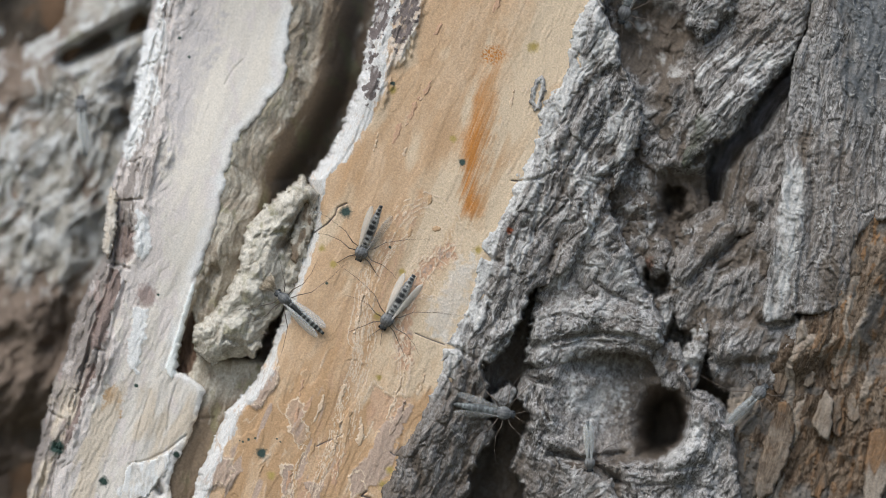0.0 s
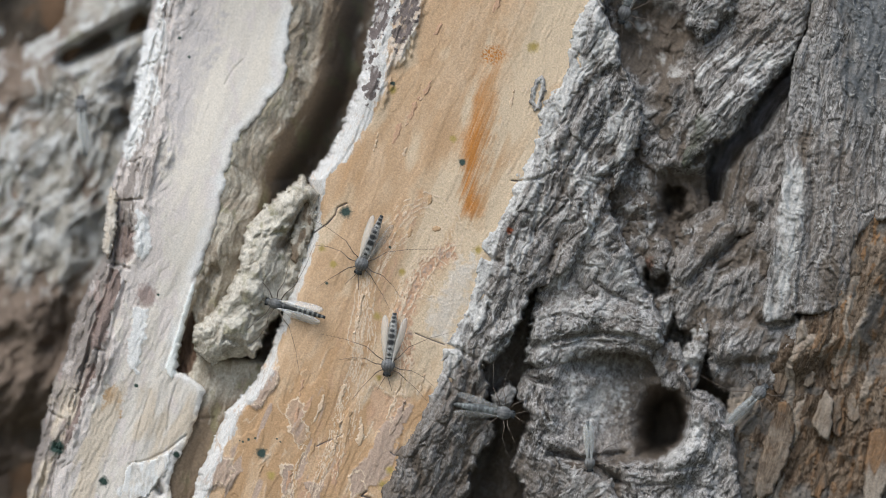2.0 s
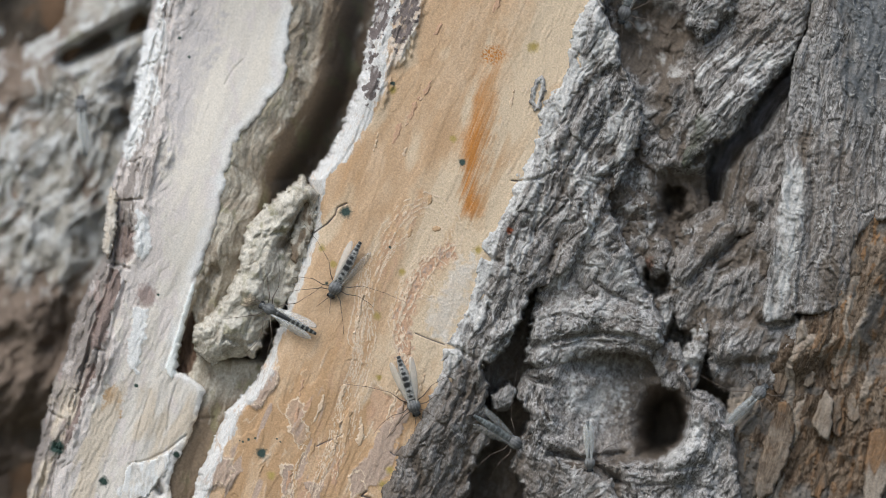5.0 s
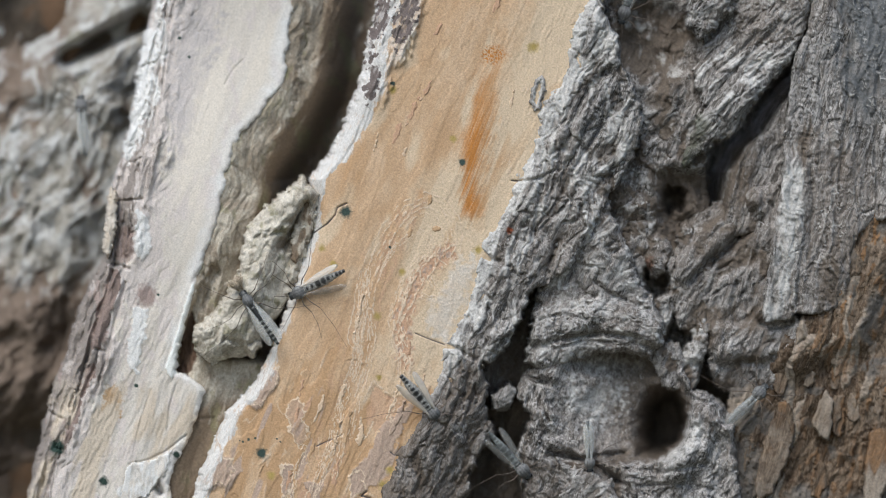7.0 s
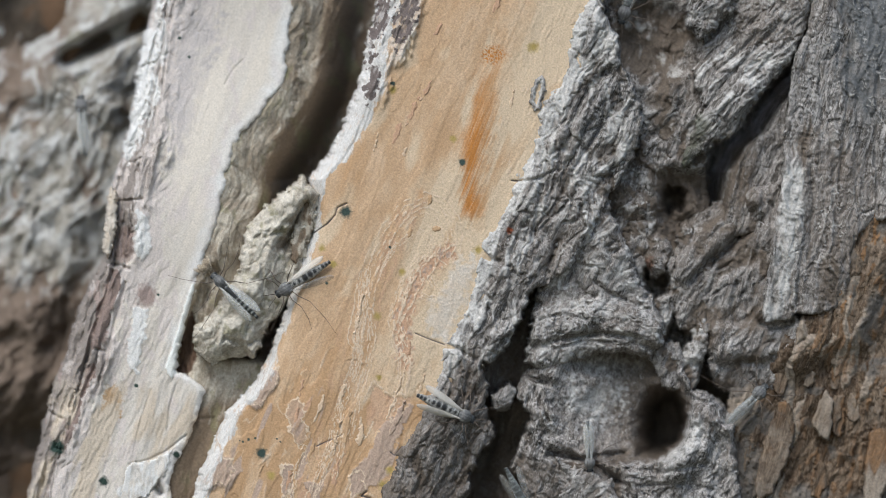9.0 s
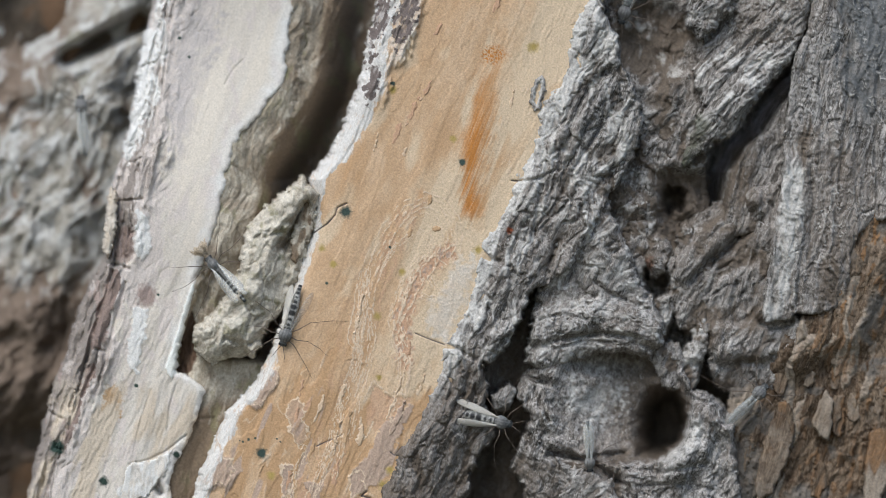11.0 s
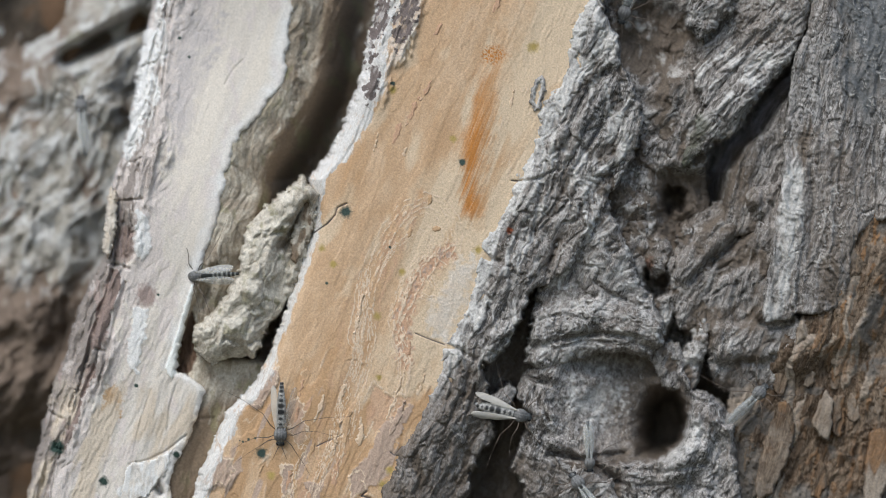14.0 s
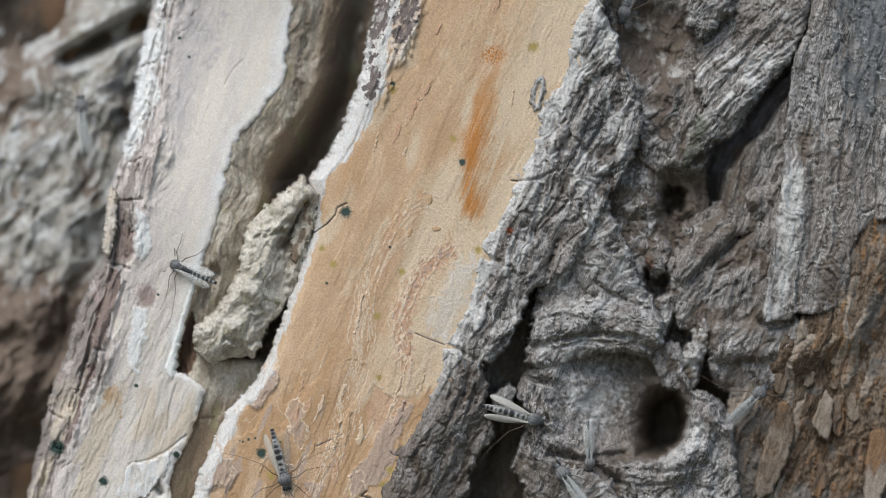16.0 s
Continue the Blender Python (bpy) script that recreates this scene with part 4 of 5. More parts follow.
def middle_shape(u, v, d):
    l, f, k, n = crag(u, v, 34, 0.9, 270, 2.6)
    rib = away([(1212, 480), (1250, 430), (1326, 362)], u, v)
    h = -68 + 10 * l + 10 * f + 5 * k + 1.5 * n + 20 * step(36, 10, rib) + 22 * step(1318, 1350, u + 12 * l) * step(590, 560, v)
    h = h - cuts(u, v, [([(1336, 372), (1318, 402), (1300, 426), (1272, 452), (1240, 480), (1224, 496)], 7, 26), ([(1318, 380), (1326, 400)], 10, 26), ([(1330, 362), (1286, 394), (1246, 428)], 2.5, 6), ([(1304, 500), (1296, 540), (1302, 575)], 4, 11),
                        ([(1352, 330), (1344, 430), (1334, 520)], 3.5, 9), ([(1340, 440), (1326, 500), (1322, 550)], 3, 8), ([(1368, 360), (1362, 440)], 3, 8), ([(1346, 574), (1374, 578), (1402, 570)], 7, 24), ([(1252, 460), (1244, 500)], 3, 7),
                        ([(1262, 640), (1290, 652), (1312, 640), (1350, 644), (1378, 630)], 8, 12), ([(1330, 660), (1344, 680)], 3, 8), ([(1284, 590), (1280, 630)], 3, 8), ([(1254, 580), (1260, 640)], 3, 8)], 4, 60)
    h = h + 14 * step(568, 582, v) * step(650, 630, v) * step(1240, 1270, u)
    h = h - 0.35 * np.maximum(0, v - 620) - 22 * step(440, 380, v) * step(1335, 1305, u)
    return h, {"pale": 0.4 * step(0.5, 0.85, f) * step(680, 590, v), "brown": np.clip(0.6 * step(0.0, 0.4, -l) + 0.35 * step(-0.2, 0.3, fbm(u / 40, v / 40, 3, 0.5, 271)) + 0.55 * step(480, 400, v) * step(1350, 1322, u), 0, 1)}


plate("grey_shelf", [(1196, 440), (1222, 384), (1280, 352), (1330, 330), (1380, 320), (1400, 400), (1396, 480), (1390, 550), (1420, 566), (1430, 630), (1380, 650), (1390, 700), (1330, 700), (1270, 690), (1252, 650), (1255, 600), (1200, 580), (1186, 520)],
      middle_shape, GREY, ragged=6, rough=15, lip=20, bend=16, skirt=90, label="rough grey bark shelf with a slanting rib")


def right_shape(u, v, d):
    l, f, k, n = crag(u, v, 3, 0.9, 290, 4)
    bands = ridged((u + 8 * fbm(u / 20, v / 60, 2, 0.5, 291)) / 48, v / 500, 2, 0.5, 292)
    h = -42 + 12 * bands + 7 * l + 7 * f + 5 * k + 1.6 * n - 0.07 * np.maximum(0, u - 1440) + 10 * step(40, 8, away([(1400, 300), (1390, 400), (1368, 550)], u, v))
    h = h + 3.2 * ridged((u + 14 * fbm(u / 20, v / 20, 2, 0.5, 297)) / 40, (v + 10 * fbm(u / 26, v / 26, 3, 0.5, 298)) / 9, 2, 0.55, 299) * step(1396, 1420, u) * step(1510, 1480, u)
    rugged = step(1436, 1466, u + 20 * l) * step(370, 450, v)
    h = h + rugged * (9 * l + 10 * f + 4 * k - 8) - 12 * step(470, 545, v) * step(1440, 1490, u)
    for line, wide, deep in (([(1432, 280), (1440, 350), (1433, 430)], 3, 9), ([(1508, 20), (1500, 180), (1486, 320)], 4, 8), ([(1556, 120), (1548, 240), (1556, 380)], 3, 8), ([(1420, 440), (1412, 540)], 3, 7)):
        h = h - deep * np.exp(-((away(line, u, v) + 5 * fbm(u / 12, v / 30, 2, 0.5, 294)) / wide) ** 2)
    return h, {"pale": 0.6 * step(34, 6, away([(1402, 310), (1392, 420), (1366, 550)], u, v) + 12 * l) + 0.3 * step(0.55, 0.85, f), "brown": 0.28 * rugged + 0.3 * step(0.1, 0.5, -l) + 0.4 * step(0.0, 0.4, fbm(u / 22, v / 120, 3, 0.5, 295)), "slate": 0.8 * step(1450, 1530, u + 60 * fbm(u / 40, v / 90, 3, 0.6, 296)) * step(300, 100, v + 60 * l)}


plate("grey_column", [(1446, -95), (1430, 50), (1406, 104), (1394, 190), (1386, 290), (1372, 400), (1356, 500), (1348, 554), (1354, 572), (1398, 566), (1408, 556), (1452, 556), (1492, 540), (1502, 500), (1505, 452), (1518, 418), (1546, 392), (1600, 380), (1680, 374), (1680, -95)],
      right_shape, GREY, ragged=4, rough=26, sheet=4, lip=7, bend=7, skirt=110, label="upright banded grey bark column")


def tawny_shape(u, v, d):
    l, f, k, n = crag(u, v, 8, 0.9, 310, 3)
    c, a = grain(u + 12 * fbm(u / 50, v / 70, 3, 0.5, 313), v + 24 * fbm(u / 50, v / 50, 3, 0.5, 314), 17)
    near, second, mark = cells(c / 18, a / 66, 3)
    near2, second2, mark2 = cells(c / 7.5, a / 30, 4)
    flake = step(0.0, 0.3, second - near)
    # shade and lit paint a dim and a bright area into the flakes' colours.
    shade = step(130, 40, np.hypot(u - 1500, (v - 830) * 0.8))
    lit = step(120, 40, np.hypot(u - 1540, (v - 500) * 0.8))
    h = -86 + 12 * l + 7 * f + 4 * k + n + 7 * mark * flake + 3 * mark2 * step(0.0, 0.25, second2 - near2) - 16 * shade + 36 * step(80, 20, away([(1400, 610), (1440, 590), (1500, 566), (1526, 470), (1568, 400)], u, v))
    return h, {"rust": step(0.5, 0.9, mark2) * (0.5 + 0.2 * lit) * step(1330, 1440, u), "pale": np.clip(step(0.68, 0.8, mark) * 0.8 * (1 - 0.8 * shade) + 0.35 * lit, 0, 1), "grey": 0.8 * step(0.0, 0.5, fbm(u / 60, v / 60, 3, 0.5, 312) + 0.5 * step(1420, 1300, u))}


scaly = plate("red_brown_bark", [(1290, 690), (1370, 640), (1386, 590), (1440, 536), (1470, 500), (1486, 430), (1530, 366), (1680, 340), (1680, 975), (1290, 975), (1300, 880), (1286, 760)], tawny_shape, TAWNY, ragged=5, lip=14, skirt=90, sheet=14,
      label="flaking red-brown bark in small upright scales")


def scale_shape(level, tone, seed):
    def shape(u, v, d):
        l, f, k, n = crag(u, v, 10, 0.7, seed, 4)
        return level - 7 + 4 * l + 1.6 * f + 1.1 * k + 0.5 * n, {"pale": np.full(u.shape, 0.75 * tone) * step(-0.3, 0.3, l + 0.2), "rust": step(0.1, 0.4, -l) * 0.6, "grey": np.full(u.shape, 0.2)}
    return shape


for level, tone, outline in ((-58, 0.9, [(1462, 690), (1446, 722), (1438, 748), (1450, 772), (1464, 780), (1472, 750), (1476, 710)]),
                             (-60, 0.9, [(1516, 536), (1512, 580), (1514, 622), (1530, 612), (1546, 570), (1552, 530), (1536, 526)]),
                             (-56, 0.5, [(1376, 716), (1352, 780), (1336, 860), (1340, 890), (1366, 872), (1392, 820), (1408, 760), (1400, 724), (1390, 708)]),
                             (-52, 1.0, [(1540, 768), (1532, 820), (1530, 900), (1552, 900), (1572, 850), (1576, 770), (1556, 760)]),
                             (-66, 0.4, [(1478, 700), (1470, 740), (1476, 766), (1490, 740), (1496, 700)]),
                             (-64, 0.2, [(1500, 420), (1480, 470), (1500, 500), (1524, 460), (1540, 410)]),
                             (-64, 0.7, [(1430, 600), (1420, 650), (1432, 690), (1448, 650), (1450, 600)])):
    plate("bark_flake", outline, scale_shape(level, tone, 330 + int(outline[0][0])), TAWNY, cell=1.4, ragged=3, rough=20, lip=4, bend=5, skirt=34, thing=scaly)


def strip_flake(u0, v0, length, width, lean, level, tone):
    """A narrow upright flake with a blunt foot and a torn top."""
    s, c = math.sin(radians(lean)), math.cos(radians(lean))
    shape = [(-0.1, -0.5), (0.3, -0.38), (0.5, 0.0), (0.42, 0.36), (0.1, 0.5), (-0.36, 0.42), (-0.5, 0.05), (-0.4, -0.34)]
    outline = [(u0 + x * width * c - y * length * s, v0 + x * width * s + y * length * c) for x, y in shape]
    plate("bark_flake", outline, scale_shape(level - 8, tone, 340 + int(u0) % 60), TAWNY, cell=1.4, ragged=4.5, rough=15, lip=3, bend=4, skirt=20, thing=scaly)


for row in ((1484, 736, 74, 22, 4, -62, 0.2), (1424, 722, 60, 18, 34, -62, 0.25), (1432, 664, 46, 20, 10, -56, 0.8), (1412, 628, 50, 26, -14, -44, 0.9), (1552, 500, 112, 20, 14, -56, 0.1),
            (1482, 622, 56, 22, 6, -52, 0.7), (1536, 664, 72, 20, 10, -64, 0.3), (1512, 720, 54, 26, 6, -66, 0.6),
            (1560, 690, 96, 22, 10, -62, 0.5), (1324, 800, 110, 18, 22, -58, 0.35), (1450, 850, 70, 22, 10, -68, 0.3),
            (1478, 668, 50, 18, 2, -60, 0.75), (1382, 678, 46, 22, 8, -50, 0.3)):
    strip_flake(*row)


# ---- splinters, chips and torn slivers ----
plate("bark_splinter", [(197, 332), (207, 344), (206, 398), (198, 440), (190, 456), (183, 440), (189, 392), (193, 348)],
      lambda u, v, d: (-34 + recede(v) + 4 * fbm(u / 8, v / 22, 3, 0.6, 47), {"pale": 0.5 * step(-0.2, 0.3, fbm(u / 10, v / 24, 2, 0.5, 48)), "beige": np.full(u.shape, 0.6)}), PALE, cell=1.4, ragged=3, rough=9, lip=8, bend=6, skirt=40, thing=pale,
      label="narrow upright splinter on the fringe of the pale strip")
plate("bark_chip", [(704, 836), (712, 822), (722, 824), (734, 842), (736, 858), (724, 852), (712, 862)], lambda u, v, d: (-2 + 3 * fbm(u / 7, v / 9, 3, 0.6, 49), {"pale": np.ones(u.shape)}), GREY, cell=1.4, ragged=3, rough=8,
      lip=6, bend=5, skirt=30, label="pale grey bark chip on the ridge", thing=ridge)


def sliver(u0, v0, length, width, lean, tone):
    s, c = math.sin(radians(lean)), math.cos(radians(lean))
    shape = [(0, -0.5), (0.35, -0.28), (0.5, 0.05), (0.3, 0.34), (0.05, 0.5), (-0.3, 0.3), (-0.5, 0.0), (-0.32, -0.3)]
    outline = [(u0 + x * width * c - y * length * s, v0 + x * width * s + y * length * c) for x, y in shape]
    seed = int(u0 + v0) % 90

    def relief(u, v, d):
        base = top(u0, v0)
        zero = np.zeros(u.shape)
        lift = 0.7 + 1.4 * np.clip((u - u0) * c / max(width, 6), -0.5, 0.5) + 1.2 * fbm(u / 9, v / 16, 3, 0.6, seed)
        return base + lift, {"line": step(4.0, 1.0, d) * 0.5 * step(0, 3, (u0 - u) * c) + (0.55 if tone == "cream" else 0), "pink": zero + (0.9 if tone == "pink" else 0), "mauve": zero + (0.9 if tone == "mauve" else 0),
                             "tan": zero + 0.3, "deep": zero + (0.5 if tone == "deep" else 0)}
    plate("bark_sliver", outline, relief, ORANGE, cell=1.2, ragged=max(4, 0.2 * width), rough=max(11, 0.45 * width), lip=1.6, bend=2.5, skirt=8, thing=orange)


for row in ((564, 724, 56, 8, 22, "cream"), (637, 772, 44, 16, 12, "cream"), (744, 684, 44, 9, 20, "cream"), (524, 742, 40, 12, 8, "pink"), (508, 852, 52, 13, 18, "pink"), (548, 806, 60, 7, 20, "deep"),
            (702, 742, 66, 12, 24, "mauve"), (604, 702, 84, 7, 18, "cream"), (634, 562, 96, 6, 12, "cream"), (730, 196, 60, 11, 24, "pink"), (702, 236, 44, 12, 24, "pink"), (754, 160, 40, 9, 30, "pink"),
            (905, 182, 46, 5, 12, "cream"), (878, 8, 34, 14, 20, "pink"), (772, 58, 36, 7, 30, "pink"), (662, 262, 56, 6, 14, "cream"), (1012, 44, 26, 5, 20, "cream"), 
            (612, 756, 70, 14, 12, "deep"),   (532, 690, 36, 8, 16, "pink"), (722, 620, 40, 8, 8, "pink"), (714, 274, 30, 8, 30, "cream"),
            (760, 352, 20, 10, 20, "deep"), (724, 412, 22, 8, 24, "deep"), (772, 406, 12, 22, 8, "deep"), (590, 790, 90, 6, 16, "cream"), (458, 838, 30, 6, 30, "deep"), (480, 800, 24, 4, 20, "cream"),   
             (540, 668, 34, 18, 10, "deep"), (590, 850, 80, 12, 16, "pink"), (700, 700, 110, 6, 20, "cream"), (622, 640, 120, 5, 12, "cream")):
    sliver(*row)


plate("bark_scab", [(548, 350), (557, 368), (553, 408), (538, 444), (522, 472), (512, 446), (520, 402), (534, 368)],
      lambda u, v, d: (-9 + 4 * fbm(u / 9, v / 20, 3, 0.6, 51), {"brown": step(-0.3, 0.2, fbm(u / 12, v / 30, 2, 0.5, 52)) * 0.8, "pale": np.zeros(u.shape)}), BEIGE, cell=1.5, ragged=4, rough=10, lip=9, bend=6, skirt=60,
      label="brownish bark scab between the knob and the orange strip")


plate("bark_patch", [(226, 824), (262, 815), (302, 800), (298, 832), (280, 848), (266, 872), (248, 884), (222, 910), (204, 912), (214, 870)],
      lambda u, v, d: (-41 + 2.5 * fbm(u / 16, v / 40, 3, 0.6, 63), {"pale": 0.35 + 0.4 * step(-0.2, 0.2, fbm(u / 12, v / 40, 3, 0.6, 64)), "grey": 0.5 * step(0.1, 0.4, fbm(u / 9, v / 30, 3, 0.6, 65))}), PALE, cell=1.4, ragged=5, rough=14,
      lip=3, bend=4, skirt=12, thing=pale, label="whitish peeling patch on the pale strip")


def nodule(u0, v0, wide, tall, level, seed):
    ring = [(u0 + wide * math.cos(k * math.pi / 6), v0 + tall * math.sin(k * math.pi / 6)) for k in range(12)]

    def shape(u, v, d):
        l, f, k, n = crag(u, v, 20, 0.6, seed, 1.4)
        dome = np.sqrt(np.maximum(0.0, 1 - np.clip(np.hypot((u - u0) / wide, (v - v0) / tall), 0, 1) ** 2))
        return level + 13 * dome + 11 * l + 7 * f + 4 * k + 1.3 * n, {"brown": 0.9 * step(-0.4, 0.2, fbm(u / 30, v / 30, 2, 0.5, seed)), "pale": 0.05 + 0.3 * step(0.5, 0.8, f), "rust": 0.45 * dots(u, v, [(1142, 470, 16)])}
    plate("bark_nodule", ring, shape, GREY, cell=1.8, ragged=10, rough=24, lip=14, bend=16, skirt=50)


for row in ((1128, 424, 34, 42, -78, 341), (1166, 452, 26, 36, -70, 347), (1142, 356, 26, 28, -70, 385), (1098, 334, 34, 44, -66, 352), (1186, 236, 26, 52, -78, 363), (1216, 430, 20, 34, -72, 374)):
    nodule(*row)
plate("bark_boss", [(1226, -95), (1304, -95), (1296, 14), (1272, 44), (1244, 74), (1230, 62), (1214, 44)], lambda u, v, d: (lambda q: (-14 + 9 * q[0] + 9 * q[1] + 4 * q[2] + q[3], {"pale": 0.2 + 0.4 * step(0.5, 0.8, q[1]), "brown": 0.3 * step(0.1, 0.4, -q[0])}))(crag(u, v, 40, 0.7, 381, 2)),
      GREY, ragged=6, rough=16, lip=26, bend=20, skirt=90, label="rounded grey bark boss above the slanting slab")


# ---- the rest of the trunk, and the ground it stands on ----
def trunk_core():
    around, along = 260, 420
    t, s = np.meshgrid(np.linspace(0, 2 * math.pi, around, endpoint=False), np.linspace(0, 1, along), indexing="ij")
    z = s * 3.4 - 0.05
    axis_x, axis_y = -0.52 + 0.385 * z, 0.205
    wave = np.abs((t / math.pi + 1) % 2 - 1) * 26
    furrows = ridged(wave + 0.6 * fbm(wave, z * 6, 2, 0.5, 3), z * 5, 3, 0.5, 401)
    radius = 0.166 + 0.012 * furrows + 0.008 * fbm(wave / 6, z * 3, 3, 0.5, 402) + 0.05 * np.exp(-z / 0.25) + 0.02 * (1 - s)
    front = np.exp(-((t - 1.5 * math.pi) / 0.5) ** 2) * np.exp(-((z - EYE) / 0.12) ** 2)
    radius = radius * (1 - front) + 0.168 * front
    co = np.stack([(axis_x + radius * np.cos(t) - GROUND_AT.x), (axis_y + radius * np.sin(t) - GROUND_AT.y), z], -1).reshape(-1, 3)
    index = np.arange(t.size).reshape(t.shape)
    nxt = np.roll(index, -1, 0)
    quads = np.stack([index[:, :-1], nxt[:, :-1], nxt[:, 1:], index[:, 1:]], -1).reshape(-1, 4)
    rim, start = index[:, -1], len(co)
    middle = co[rim].mean(0)
    co = np.vstack([co, middle + 0.5 * (co[rim] - middle) + np.array([0, 0, 0.03]), middle + 0.02 * (co[rim] - middle) + np.array([0, 0, 0.04])])
    ring_a, ring_b = start + np.arange(around), start + around + np.arange(around)
    for a, b in ((rim, ring_a), (ring_a, ring_b)):
        quads = np.vstack([quads, np.stack([a, np.roll(a, -1), np.roll(b, -1), b], 1)])
    masks = {"brown": 0.6 * step(0.5, 0.2, furrows).ravel(), "pale": 0.4 * step(0.6, 0.9, furrows).ravel()}
    masks = {k: np.append(w, np.zeros(2 * around)) for k, w in masks.items()}
    ob = new("trunk_core", raw_mesh("trunk_core", co, quads, masks, GREY))
    ob.parent = tree


trunk_core()


def earth():
    bm = bmesh.new()
    bmesh.ops.create_grid(bm, x_segments=60, y_segments=60, size=300)
    for w in bm.verts:
        w.co.x, w.co.y = w.co.x * abs(w.co.x / 300) ** 1.5, w.co.y * abs(w.co.y / 300) ** 1.5
        w.co.z = 0.02 * noise.noise(w.co * 0.7) if w.co.length > 1.2 else 0.0
    mesh = bpy.data.meshes.new("ground")
    bm.to_mesh(mesh)
    bm.free()
    mesh.materials.append(bark_material("leaf_litter_soil", (0.05, 0.04, 0.025), (0.09, 0.08, 0.04), (0.13, 0.13, 0.06), stretch=1, size=20, relief=0.6))
    tagged(new("ground", mesh), "brown soil and grass round the tree", "ground", kind="structure")


earth()


# ---- midges ----
def midge_material(name, colour, dark=None, rough=0.55, clear=0.0):
    m, nodes, links, out = nodes_of(name)
    tex = nodes.new("ShaderNodeTexNoise")
    tex.inputs["Scale"].default_value, tex.inputs["Detail"].default_value = 5000, 4
    links.new(nodes.new("ShaderNodeTexCoord").outputs["Object"], tex.inputs["Vector"])
    base = mixed(nodes, links, ramp(nodes, links, tex.outputs["Fac"], 0.3, 0.7), tuple((0.92 if clear else 0.5) * c for c in colour), tuple(min(1, (1.05 if clear else 1.5) * c) for c in colour))
    if dark:
        at = nodes.new("ShaderNodeAttribute")
        at.attribute_name = "dark"
        base = mixed(nodes, links, at.outputs["Fac"], base, dark)
    links.new(base, out.inputs["Base Color"])
    out.inputs["Roughness"].default_value = rough
    if clear:
        veins = nodes.new("ShaderNodeAttribute")
        veins.attribute_name = "vein"
        out.inputs["Specular IOR Level"].default_value = 0.6
        see = nodes.new("ShaderNodeBsdfTransparent")
        both = nodes.new("ShaderNodeMixShader")
        links.new(sums(nodes, links, "MAXIMUM", veins.outputs["Fac"], 1 - clear), both.inputs[0])
        links.new(see.outputs[0], both.inputs[1])
        links.new(out.outputs[0], both.inputs[2])
        links.new(both.outputs[0], nodes["Material Output"].inputs["Surface"])
    return m


BODY = midge_material("dusty_grey_midge", (0.155, 0.155, 0.152), (0.05, 0.05, 0.052), 0.6)
DULL = midge_material("dull_abdomen", (0.18, 0.195, 0.19), (0.03, 0.03, 0.03), 0.45)
BELLY = midge_material("spotted_abdomen", (0.34, 0.335, 0.315), (0.014, 0.014, 0.015), 0.45)
HAZE = midge_material("hazy_wing", (0.60, 0.60, 0.57), (0.2, 0.18, 0.16), 0.3, 0.66)
BLACK = midge_material("blackish_midge", (0.06, 0.064, 0.066), (0.01, 0.01, 0.01), 0.45)
BANDED = midge_material("banded_abdomen", (0.26, 0.27, 0.25), (0.012, 0.014, 0.014), 0.45)
WING = midge_material("whitish_wing", (0.70, 0.665, 0.60), (0.2, 0.18, 0.16), 0.3, 0.58)
THINWING = midge_material("clear_wing", (0.40, 0.395, 0.375), (0.2, 0.18, 0.16), 0.25, 0.80)
EYE_BLACK = midge_material("black_eye", (0.012, 0.012, 0.014), rough=0.25)
DUSK = midge_material("dark_grey_midge", (0.12, 0.122, 0.12), (0.03, 0.03, 0.03), 0.5)
LEG = midge_material("brown_leg", (0.11, 0.083, 0.064), rough=0.7)
FEATHER = midge_material("pale_plume", (0.46, 0.385, 0.29), rough=0.7)


def part(name, bm, material, parent, label="", masks=None, smooth=True):
    mesh = bpy.data.meshes.new(name)
    bm.to_mesh(mesh)
    bm.free()
    mesh.materials.append(material)
    if smooth:
        mesh.shade_smooth()
    for key, fn in (masks or {}).items():
        mesh.attributes.new(key, "FLOAT", "POINT").data.foreach_set("value", [fn(w.co / UNIT) for w in mesh.vertices])
    ob = new(name, mesh)
    ob.parent = parent
    return tagged(ob, label)


def lathe(spine, sides=12):
    """A body of rings: x, height, half width, half depth."""
    bm = bmesh.new()
    rings = []
    for x, z, w, q in spine:
        rings.append([bm.verts.new(Vector((x, w * math.cos(2 * math.pi * k / sides), z + q * math.sin(2 * math.pi * k / sides))) * UNIT) for k in range(sides)])
    for a, b in zip(rings, rings[1:]):
        for k in range(sides):
            bm.faces.new((a[k], a[(k + 1) % sides], b[(k + 1) % sides], b[k]))
    bm.faces.new(rings[0][::-1])
    bm.faces.new(rings[-1])
    bmesh.ops.recalc_face_normals(bm, faces=bm.faces)
    return bm


